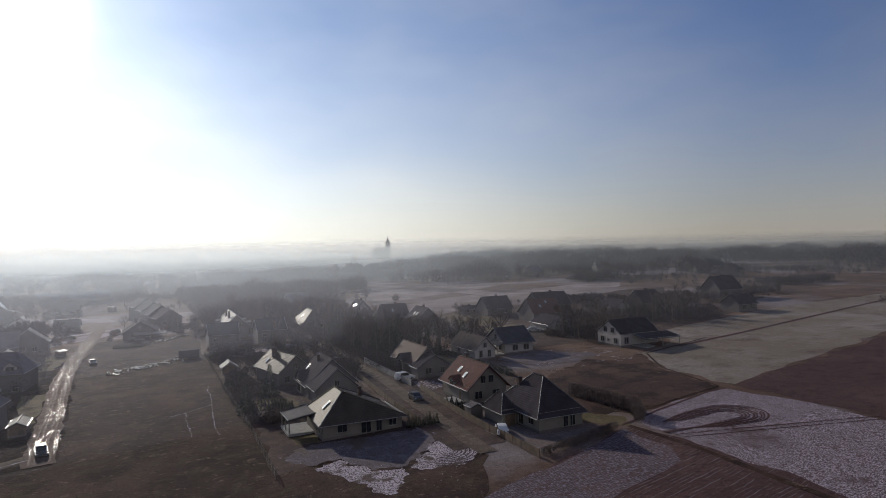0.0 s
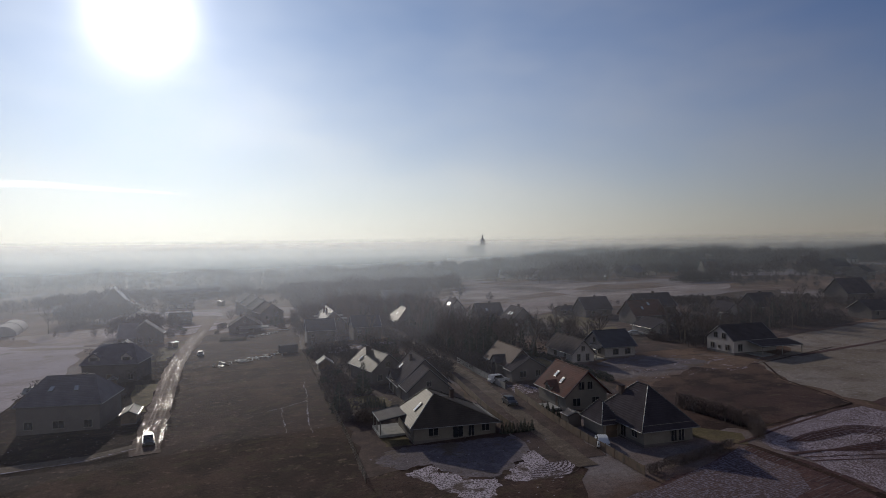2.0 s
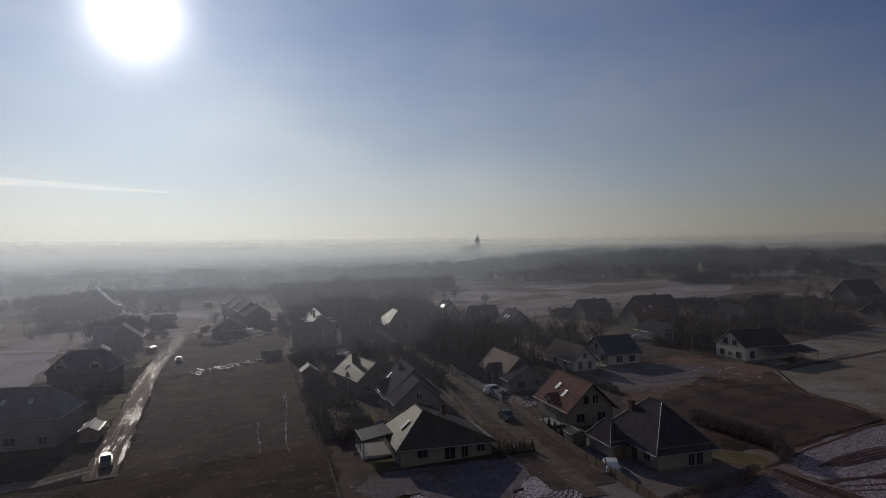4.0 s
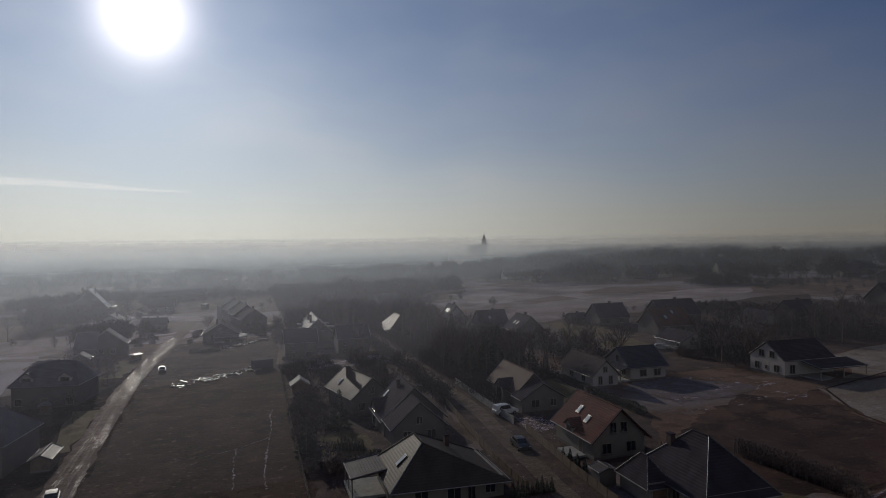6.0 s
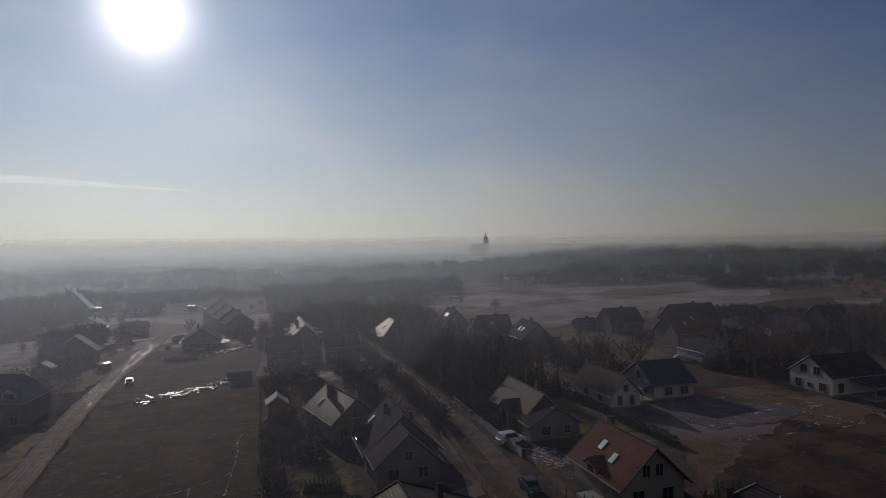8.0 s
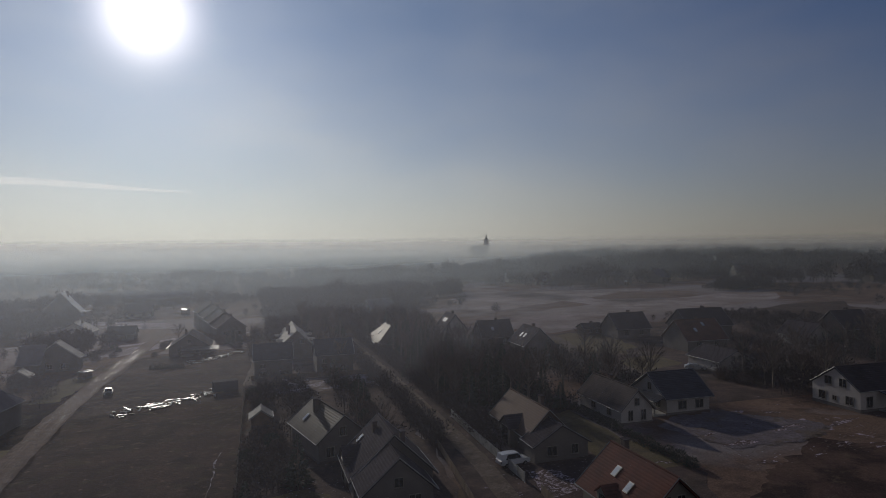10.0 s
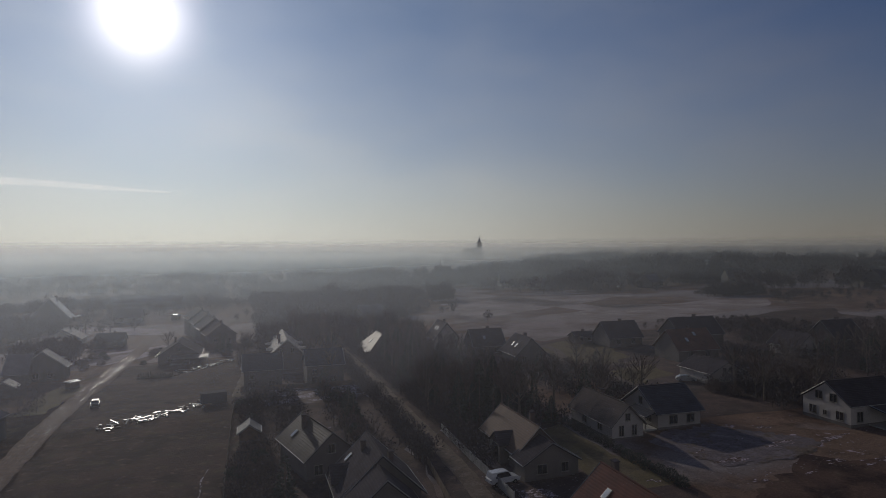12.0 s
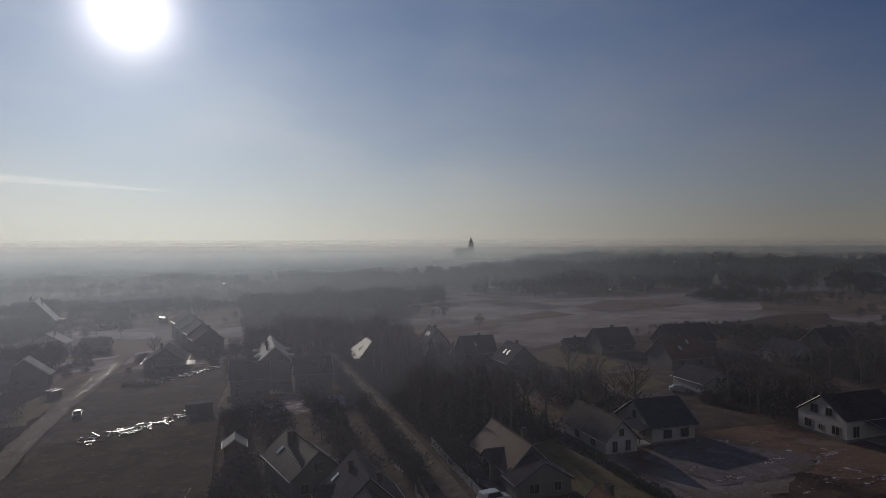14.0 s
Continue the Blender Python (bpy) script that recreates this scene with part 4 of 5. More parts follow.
# ---- planting ----
FOOTPRINTS += [(20.5, 29, 116.5, 131), (17, 24.5, 158, 169), (246, 280, 325, 365), (-86, -58, 392, 425), (-56, -16, 460, 482), (-44, -26, 385, 406), (-14, 18, 284, 350), (-8, 12, 245, 270), (-42, -26, 240, 258), (-39, -32, 226, 232), (-34, -20, 296, 316), (51, 64, 224, 246), (74, 84, 230, 245), (-112, -86, 306, 370), (-98, -78, 375, 392), (26, 41, 95, 111), (20, 27, 98, 110), (30.5, 41.8, 119, 138), (52, 65, 79, 92), (54.5, 64, 101, 113), (55, 65, 129, 145), (75.5, 82.5, 137, 152), (85, 95, 139, 150), (113, 127, 122, 137),
               (115, 124, 160, 172), (25, 35, 138, 152), (31, 42, 115, 128), (19, 44, 205, 234), (-45, -18, 128, 150), (-45, -18, 175, 198), (-52, -32, 240, 256), (42, 53, 20, 260), (-21, -11, 60, 300),
               (75, 84, 233, 243), (80, 93, 200, 216), (121, 156, 182, 222), (50, 54.5, 70, 101), (55, 60, 120, 131)]
def inside(x, y, flat):
    pts, hit = [(flat[i], flat[i + 1]) for i in range(0, len(flat), 2)], False
    for (ax, ay), (bx, by) in zip(pts, pts[1:] + pts[:1]):
        if (ay > y) != (by > y) and x < (bx - ax) * (y - ay) / (by - ay) + ax:
            hit = not hit
    return hit


FIELDS = [(105, 277, 101, 244, 109, 226, 132, 235, 162, 246, 202, 248, 233, 261, 266, 297, 242, 312, 234, 365, 193, 367, 175, 405, 163, 477, 143, 427, 143, 344, 146, 301), (110, 285, 168, 318, 225, 340, 215, 352, 150, 405, 120, 380), (-150, 120, -150, 330, -46, 262, -46, 120),
          (240, 120, 245, 180, 500, 260, 520, 150)]
rng = random.Random(11)
for x0, x1, y0, y1, count, kinds, group in (
        (54, 75, 149, 205, 84, (0, 2, 3, 3, 3, 4), "wood beside the street"), (53, 74, 205, 262, 52, (0, 2, 3, 3, 4), "wood beside the street"),
        (18, 23, 112, 203, 26, (6, 6, 7, 6), "trees along the plot boundary"), (36, 44, 139, 204, 24, (0, 1, 6, 4, 7), "garden trees by the street"),
        (18, 30, 112, 136, 9, (4, 6, 7), "garden trees by the street"), (84, 98, 152, 196, 22, (0, 3, 6, 7), "trees round the white houses"),
        (112, 135, 140, 160, 20, (0, 2, 1, 6), "trees round the white houses"), (150, 176, 150, 172, 24, (0, 2, 3), "dark copse by the frosted field"),
        (128, 200, 172, 186, 10, (6, 7), "trees round the far houses"), (150, 230, 186, 212, 16, (6, 6, 7), "trees round the far houses"),
        (-30, 15, 258, 286, 16, (6, 6, 7, 4), "garden bushes"), (-132, -78, 305, 345, 12, (0, 1, 6, 2), "trees round the far houses"),
        (4, 22, 271, 284, 18, (1, 6, 7, 6), "trees before the terrace"), (-12, 0, 276, 300, 14, (0, 6, 6, 7), "trees before the terrace"),
        (36, 48, 232, 300, 34, (0, 2, 2, 3), "wood behind the semi-detached pair")):
    done = 0
    for _ in range(count * 6):
        x, y = rng.uniform(x0, x1), rng.uniform(y0, y1)
        if done < count and clear(x, y, 1.2) and not any(inside(x, y, f) for f in FIELDS[:1]):
            k = rng.choice(kinds)
            plant(PROTOTYPES[k], x, y, rng.uniform(0.65, 1.05), rng, group)
            FOOTPRINTS.append((x - 1, x + 1, y - 1, y + 1))
            done += 1
for k in range(9):
    plant(THUJA, 40.4 + k * 0.62, 94.9 - 0.05 * k, rng.uniform(0.7, 0.95), rng, "row of thujas at the bungalow")
for k in range(7):
    plant(THUJA, 51.6 + (k % 2) * 0.5, 97.5 + k * 1.0, rng.uniform(0.8, 1.25), rng, "thujas in front of the orange-roofed house")
for k in range(9):
    plant(THUJA, 22.6 + k * 0.5, 121.6 - k * 0.22, rng.uniform(0.7, 1.0), rng, "row of thujas along the garden lawn")
for k in range(7):
    plant(THUJA, 64.8 + k * 0.85, 99.9 + k * 0.1, rng.uniform(0.55, 1.0), rng, "row of thujas behind the orange-roofed house")
for k in range(14):
    plant(BUSHES[1], 74.0 + rng.uniform(-0.3, 0.3), 118 + k * 2.4, rng.uniform(0.6, 0.8), rng, "clipped hedge along the garden")


def hedge(points, tall, wide, count, label):
    """A clipped hedge: short stems and a dense block of fine twigs along a line."""
    rng = random.Random(int(points[0][0] * 7))
    row = thing("hedge", *points[0], label=label, category="hedge")
    origin = Vector((*points[0], rise(*points[0])))
    stems, leaf = bmesh.new(), bmesh.new()
    for a, b in zip(points, points[1:]):
        a, b = Vector(a), Vector(b)
        side = Vector((-(b - a).y, (b - a).x)).normalized()
        share = int(count * (b - a).length / sum((Vector(q) - Vector(p)).length for p, q in zip(points, points[1:])))
        for k in range(share):
            q = a.lerp(b, rng.random()) + side * rng.uniform(-wide, wide)
            top = tall * (1 + 0.16 * noise.noise((q.x * 0.7, q.y * 0.7, 3.0)))
            p = Vector((q.x, q.y, rise(q.x, q.y) + top * rng.random() ** 0.7)) - origin
            blade(leaf, p, (rng.uniform(-1, 1), rng.uniform(-1, 1), rng.uniform(0, 1.2)), rng.uniform(0.15, 0.34), 0.05, rng)
            if k % 60 == 0:
                foot = Vector((q.x, q.y, rise(q.x, q.y))) - origin
                tube([foot - Vector((0, 0, 0.2)), foot + Vector((0, 0, tall * 0.8))], (0.04, 0.02), 4, stems)
    part("stem", stems, BARK, row)
    ob = new("crown", plain_mesh(leaf, "crown", TWIGS))
    ob.parent = row
    return row


hedge([(74.2, 96.0), (75.6, 80.4), (72.4, 75.6)], 2.3, 0.9, 9000, "thick brown clipped hedge beside the villa's lawn")
hedge([(50.8, 71.6), (58.5, 73.2), (67.2, 75.2)], 1.1, 0.5, 3600, "low brown hedge in front of the villa")

# the woods and gardens further off, past counting
gen = np.random.default_rng(5)


def woodland(name, centres, heights, sprays, label, mat, spread=0.33, grain=0.13):
    """Many bare trees as one mesh: for each a stem and a cloud of twig sprays."""
    count = len(centres)
    base = np.array([(x, y, rise(x, y)) for x, y in centres])
    h = heights[:, None]
    cloud = gen.normal(size=(count, sprays, 3))
    cloud /= np.linalg.norm(cloud, axis=2, keepdims=True)
    cloud *= gen.random((count, sprays, 1)) ** 0.45
    at = base[:, None] + np.stack([cloud[..., 0] * h * spread, cloud[..., 1] * h * spread, h * 0.58 + cloud[..., 2] * h * 0.40], -1)
    d = cloud + gen.normal(size=cloud.shape) * 0.5 + (0, 0, 0.5)
    d /= np.linalg.norm(d, axis=2, keepdims=True)
    side = np.cross(d, gen.normal(size=d.shape))
    side /= np.linalg.norm(side, axis=2, keepdims=True)
    size = (h * grain)[:, :, None]
    tri = np.stack([at - side * size * 0.24, at + side * size * 0.24, at + d * size], 2).reshape(-1, 3)
    wide = heights * 0.02
    stem = np.stack([base - np.c_[wide, 0 * wide, 0.3 + 0 * wide], base + np.c_[wide, 0 * wide, -0.3 + 0 * wide], base + np.c_[0 * wide, 0 * wide, heights * 0.8]], 1).reshape(-1, 3)
    verts = np.concatenate([tri, stem])
    me = bpy.data.meshes.new(name)
    me.from_pydata(verts.tolist(), [], np.arange(len(verts)).reshape(-1, 3).tolist())
    me.materials.append(mat)
    return tagged(new(name, me), label, "woodland", kind="stuff")


for tag, fan, lo, hi, count, tall, sprays in (("near", 62, 250, 520, 2600, (3.0, 8.5), 150), ("belt", 62, 400, 900, 6000, (6, 11), 90), ("mid", 60, 500, 1100, 2600, (5, 11), 64), ("far", 58, 1050, 2700, 8500, (6, 12), 30)):
    spots = []
    clump = [(gen.uniform(-fan, fan), gen.uniform(lo, hi), gen.uniform(0.5, 1.7)) for _ in range(count // 85)]
    while len(spots) < count:
        a, far, wide = clump[int(gen.integers(len(clump)))]
        if gen.random() < (0.07 if tag != "belt" else 1.0):
            a, far = gen.uniform(-fan, fan), gen.uniform(lo, hi)
        a, far = a + gen.normal() * 2.0 * wide, far + gen.normal() * (hi - lo) * 0.018 * wide
        x, y = 10 + far * math.sin(radians(17.5 + a)), 20 + far * math.cos(radians(17.5 + a))
        # the belt is a broken wood, closed towards the east and open among the western plots
        if tag == "belt" and noise.noise((x * 0.006, y * 0.011, 7.0)) < (-0.08 if a < 2 else -0.25):
            continue
        if far > 245 and not any(inside(x, y, f) for f in FIELDS) and clear(x, y, 3) and not (-24 < x < -8 and y < 420):
            spots.append((x, y))
    lift = np.array([(0.9 + 0.75 * noise.noise((x * 0.018, y * 0.018, 2.0))) * (0.5 if x > 120 and y < 300 else 1.25 if x > y * 0.45 else 1.0) for x, y in spots])
    woodland("woodland", spots, gen.uniform(*tall, count) * lift, sprays, "bare winter trees among gardens, grey-brown in the haze", WOODLAND)

spots = []
while len(spots) < 1300:
    x, y = gen.uniform(24, 128), gen.uniform(248, 470)
    if clear(x, y, 2) and not any(inside(x, y, f) for f in FIELDS) and noise.noise((x * 0.02, y * 0.014, 9.0)) > -0.22 and x < 60 + (y - 248) * 0.36:
        spots.append((x, y))
swell = np.array([0.85 + 0.8 * noise.noise((x * 0.035, y * 0.035, 5.0)) for x, y in spots])
woodland("woodland", spots, gen.uniform(4.0, 9.0, len(spots)) * swell, 120, "dark bare wood behind the end of the street", WOODLAND)

# ---- houses further off ----
def plain_house(x, y, w, d, wall, ridge, axis, tiles, plaster, label, rz=0.0, hip=0.0, lights=()):
    ops = [("window", f, (i - 0.5) * w * 0.45, 0.9, 1.2, 1.3) for f in ("y-",) for i in (0, 1)]
    return house("house", x - w / 2, x + w / 2, y - d / 2, y + d / 2, wall, ridge, axis, tiles, plaster, label, 0.5, hip, rz, ops, chimneys=((w * 0.12, d * 0.1, ridge + 0.5),), lights=lights, group="houses of the village")


plain_house(-72.5, 411, 17, 12, 3.4, 13.0, "y", ROOF_METAL, PLASTER_GREY, "tall gabled house with a pale sheet roof in the haze", rz=4)
plain_house(-36, 472, 38, 12, 4.5, 8.0, "x", TILE_SLATE, PLASTER_GREY, "long dark farm building")
plain_house(-27, 308, 9, 8, 2.6, 5.0, "x", TILE_DARK, PLASTER_GREY, "small dark garden house")
plain_house(-35, 397, 12, 10, 3.0, 7.0, "x", TILE_GREY, PLASTER_WHITE, "pale house with a grey roof")
for k in range(4):
    plain_house(10.8 - 0.249 * k * 11.6, 294.6 + 0.969 * k * 11.6, 10, 10.6, 3.8 + k, 7.4 + k, "y", TILE_DULL, PLASTER_GREY, "terraced house with a pale brown roof", rz=14.4)
plain_house(58.2, 234.5, 9.0, 17, 2.8, 7.0, "y", TILE_TAN, PLASTER_GREY, "house with a bright hipped roof by the street", hip=4.5, lights=(("x-", 0.5, 0.5),))
plain_house(79, 238, 7.5, 9, 4.0, 8.4, "y", TILE_DARK, PLASTER_WHITE, "tall narrow house with roof windows", lights=(("x-", 0.4, 0.6), ("x-", 0.6, 0.6)))
plain_house(87.0, 222, 9.5, 8, 3.2, 7.2, "x", TILE_DARK, PLASTER_GREY, "dark gabled house behind the wood", lights=(("y-", 0.4, 0.5),))
plain_house(91.5, 205, 8.5, 10, 3.0, 7.0, "y", TILE_DARK, PLASTER_GREY, "dark gabled house behind the wood", lights=(("x-", 0.4, 0.5), ("x-", 0.6, 0.5)))
plain_house(120, 224, 6, 5, 2.2, 3.4, "x", TILE_DARK, PLASTER_GREY, "low dark shed at the edge of the pale field")
plain_house(127, 215, 11, 9, 3.0, 7.0, "x", TILE_DARK, PLASTER_GREY, "dark house by the curving track")
plain_house(131, 189, 12, 10, 3.0, 7.4, "x", TILE_BROWN, PLASTER_GREY, "house with a dull red-brown roof by the curving track", lights=(("y-", 0.35, 0.5), ("y-", 0.6, 0.75)))
plain_house(147, 207, 15, 10, 3.2, 7.5, "x", TILE_DARK, PLASTER_GREY, "long house with a dull dark roof")
plain_house(156, 178, 8, 9, 3.0, 6.0, "y", TILE_DARK, PLASTER_WHITE, "pale house half hidden by trees")
plain_house(172, 180, 10, 9, 3.4, 7.5, "x", TILE_DARK, PLASTER_GREY, "dark-roofed house at the edge of the village")
plain_house(264, 316, 24, 8, 3.0, 4.2, "x", ROOF_METAL, PLASTER_WHITE, "long low white shed")
plain_house(222, 188, 13, 10, 4.0, 9.0, "x", TILE_DARK, PLASTER_GREY, "large dark-roofed house at the edge of the village")
plain_house(192, 155, 9, 8, 2.8, 5.5, "x", TILE_DARK, PLASTER_GREY, "dark outbuilding by the frosted field")
plain_house(349, 322, 14, 10, 4.0, 9.0, "x", TILE_DARK, PLASTER_GREY, "far dark-roofed house in the haze")
plain_house(360, 314, 14, 10, 4.0, 8.5, "x", TILE_DARK, PLASTER_GREY, "far dark-roofed house in the haze")
plain_house(-88, 384, 16, 8, 3.0, 5.5, "x", ROOF_METAL, PLASTER_GREY, "low house with a bright roof edge")
rng = random.Random(23)
for _ in range(46):
    for _ in range(40):
        a, far = radians(17.5 + rng.uniform(-42, 36)), rng.uniform(290, 900)
        x, y = 15 + far * math.sin(a), 30 + far * math.cos(a)
        if clear(x, y, 9) and not any(inside(x, y, f) for f in FIELDS):
            break
    FOOTPRINTS.append((x - 6, x + 6, y - 6, y + 6))
    plain_house(x, y, rng.uniform(9, 13), rng.uniform(8, 11), rng.uniform(2.8, 4.2), rng.uniform(6.5, 9.0), rng.choice("xxy"), rng.choice((TILE_DARK, TILE_DARK, TILE_GREY, TILE_GREY, ROOF_METAL, TILE_SLATE)),
                rng.choice((PLASTER_GREY, PLASTER_WHITE, PLASTER)), "village house in the haze with a pitched roof", rng.choice((0, 0, 20, -15)))

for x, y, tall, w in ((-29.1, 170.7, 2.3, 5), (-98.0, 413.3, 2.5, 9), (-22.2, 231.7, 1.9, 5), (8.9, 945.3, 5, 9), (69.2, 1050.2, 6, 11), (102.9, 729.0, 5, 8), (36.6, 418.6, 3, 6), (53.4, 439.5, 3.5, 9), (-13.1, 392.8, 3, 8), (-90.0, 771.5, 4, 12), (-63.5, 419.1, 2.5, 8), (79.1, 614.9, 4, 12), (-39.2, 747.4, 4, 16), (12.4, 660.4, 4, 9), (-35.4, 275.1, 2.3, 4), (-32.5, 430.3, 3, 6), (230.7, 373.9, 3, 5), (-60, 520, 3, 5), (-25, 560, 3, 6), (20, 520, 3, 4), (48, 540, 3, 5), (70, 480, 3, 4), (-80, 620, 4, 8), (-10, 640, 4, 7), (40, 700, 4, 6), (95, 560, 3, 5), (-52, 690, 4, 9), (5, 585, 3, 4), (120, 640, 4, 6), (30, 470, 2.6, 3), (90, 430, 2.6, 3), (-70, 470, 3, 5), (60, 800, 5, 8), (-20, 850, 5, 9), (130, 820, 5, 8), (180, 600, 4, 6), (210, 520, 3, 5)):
    # a lean roof tilted halfway between sun and camera path, added to glint
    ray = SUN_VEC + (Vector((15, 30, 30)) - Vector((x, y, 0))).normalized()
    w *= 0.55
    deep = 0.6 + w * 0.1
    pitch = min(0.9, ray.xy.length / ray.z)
    house("shed", x - w / 2, x + w / 2, y - deep, y + deep, max(1.6, tall - deep * pitch), max(1.6, tall - deep * pitch) + deep * pitch, "x", GLAZED, WOOD, "low shed with a shining sheet roof tilted to mirror the sun at the camera", over=0.25, rz=math.degrees(math.atan2(ray.x, -ray.y)), category="shed", group="low sheds of the village")

# ---- polytunnel on the snowy field ----
tunnel = thing("polytunnel", -98, 322, 8, label="arched greenhouse tunnel of pale plastic sheet", category="greenhouse")
for part_y in (-15, 0.4):
    arc = [(5.2 * math.cos(a), 4.2 * math.sin(a)) for a in [math.pi * i / 12 for i in range(13)]]
    bm = bmesh.new()
    rows = [[bm.verts.new((a, part_y + b, c)) for a, c in arc] for b in (0, 5, 10, 14.6)]
    for p, q in zip(rows, rows[1:]):
        for i in range(12):
            bm.faces.new((p[i], p[i + 1], q[i + 1], q[i]))
    bm.faces.new(rows[0])
    bm.faces.new(rows[-1][::-1])
    part("cover", bm, PLASTER_WHITE, tunnel)
part("hoop", prism([(5.4 * math.cos(a), 0, 4.4 * math.sin(a)) for a in [math.pi * i / 12 for i in range(13)]], (0, 0.36, 0)), TRIM, tunnel)

# ---- church ----
church = thing("church", 501, 1322, 17, label="brick church with a tall pointed tower above the haze", category="church")
part("nave", prism([(-40, -8, -2), (-40, 8, -2), (-40, 8, 15), (-40, 0, 24), (-40, -8, 15)], (35.5, 0, 0)), BRICK, church)
part("tower", box(-4.5, 4.5, -4.5, 4.5, -2, 30), BRICK, church)
part("cornice", box(-4.9, 4.9, -4.9, 4.9, 30.003, 30.8), CONCRETE, church)
part("belfry", box(-3.4, 3.4, -3.4, 3.4, 30.803, 38), BRICK, church)
part("spire", tube([(0, 0, 38.003), (0, 0, 39.2), (0, 0, 41), (0, 0, 42.4), (0, 0, 43.4), (0, 0, 50)], (3.9, 3.4, 1.9, 1.5, 1.7, 0.12), 8), TILE_DARK, church)
part("cross", box(-0.15, 0.15, -0.15, 0.15, 50.0, 52.0), METAL, church)

# ---- vehicles ----
PAINT = {"white": material("car_white", (0.62, 0.62, 0.62), 0.3, (0.55, 0.55, 0.55), 1, 10, 0.0, spec=0.6), "black": material("car_black", (0.02, 0.022, 0.026), 0.42, None, 1, 10, 0.0, spec=0.6),
         "silver": material("car_silver", (0.40, 0.41, 0.42), 0.3, None, 1, 10, 0.0, metal=0.5, spec=0.6)}


def car(x, y, rz, paint, label, tall=1.45, long=4.3, van=False):
    """Built along y, its front towards -y."""
    c = thing("van" if van else "car", x, y, rz, rise(x, y) + 0.1, label, "van" if van else "car")
    h, k = tall, long / 4.3
    body = [(-2.15, 0.35), (-2.1, 0.72), (-1.75, 0.86), (-1.05, 0.95), (1.95, 1.0), (2.12, 0.85), (2.15, 0.4), (2.0, 0.25), (-2.0, 0.25)]
    bm = prism([(-0.88, a * k, b) for a, b in body], (1.76, 0, 0))
    bmesh.ops.bevel(bm, geom=bm.edges[:], offset=0.05, segments=2, affect="EDGES")
    shell = part("body", bm, PAINT[paint], c)
    top = [(-1.15, 0.93), (-0.45, h - 0.04), (0.2, h), (1.9 if van else 1.2, h - 0.03), (2.05 if van else 1.85, 0.97)]
    bm = prism([(-0.78, a * k, b) for a, b in top], (1.56, 0, 0))
    for v in bm.verts:
        if v.co.z > 1.1:
            v.co.x *= 0.86
    bmesh.ops.bevel(bm, geom=bm.edges[:], offset=0.04, segments=2, affect="EDGES")
    part("roof", bm, PAINT[paint], c)
    ang = math.atan2(h - 0.04 - 0.93, 0.7 * k)
    part("windscreen", box(-0.64, 0.64, -0.36, 0.36, 0, 0.02, m=pose(0, -0.8 * k, (h + 0.9) / 2 + 0.005, math.degrees(ang))), GLASS, c)
    for s in (-1, 1):
        part("side_window", prism([(s * 0.765, -0.85 * k, 1.0), (s * 0.70, -0.4 * k, h - 0.12), (s * 0.70, 1.1 * k, h - 0.12), (s * 0.765, 1.45 * k, 1.0)], (s * 0.025, 0, 0)), GLASS, c)
        part("headlight", box(s * 0.72 - 0.14, s * 0.72 + 0.14, -2.14 * k - 0.03, -2.0 * k, 0.60, 0.74), SKYLIGHT, c)
        part("tail_light", box(s * 0.74 - 0.1, s * 0.74 + 0.1, 2.05 * k, 2.16 * k, 0.66, 0.82), BRICK, c)
        for yy in (-1.35 * k, 1.32 * k):
            w = part("wheel", tube([(s * 0.72, yy, 0.22), (s * 0.92, yy, 0.22)], (0.32, 0.32), 14), RUBBER, c)
            part("rim", tube([(s * 0.90, yy, 0.22), (s * 0.935, yy, 0.22)], (0.19, 0.17), 10), METAL, w)
    return c


car(51.4, 83.5, 155, "white", "white hatchback parked by the villa's gate")
car(48.5, 111.0, -4, "black", "dark saloon car on the dirt street")
car(53.4, 128.6, 98, "white", "white van parked before the salmon-roofed house", 1.75, 4.6, True)
car(-13.8, 116.2, 10, "black", "dark estate car on the muddy track", 1.6)
car(-11.8, 206.2, 8, "black", "dark car beside the muddy track")
car(23.5, 226.0, 80, "white", "white car beside the semi-detached pair")
car(112.8, 166.0, 60, "silver", "silver car beside the far houses")

# ---- fences ----
def fence(points, tall, label, mat, slat=True):
    run = thing("fence", *points[0], label=label, category="fence")
    origin = Vector((points[0][0], points[0][1], rise(*points[0])))
    for a, b in zip(points, points[1:]):
        a, b = Vector(a), Vector(b)
        count = max(1, round((b - a).length / 2.5))
        for i in range(count):
            p, q = a.lerp(b, i / count), a.lerp(b, (i + 1) / count)
            pz, qz = (Vector((r.x, r.y, rise(r.x, r.y))) - origin for r in (p, q))
            part("post", box(pz.x - 0.06, pz.x + 0.06, pz.y - 0.06, pz.y + 0.06, pz.z - 0.3, pz.z + tall + 0.1), mat, run)
            d = (qz - pz)
            side = Vector((-d.y, d.x, 0)).normalized() * 0.025
            if slat:
                part("panel", prism([pz + side + Vector((0, 0, 0.1)), qz + side + Vector((0, 0, 0.1)), qz + side + Vector((0, 0, tall)), pz + side + Vector((0, 0, tall))], -side * 2), mat, run)
            else:
                for hh in (0.3, 0.75, tall - 0.1):
                    part("rail", tube([pz + Vector((0, 0, hh)), qz + Vector((0, 0, hh))], (0.03, 0.03), 4), mat, run)
    return run


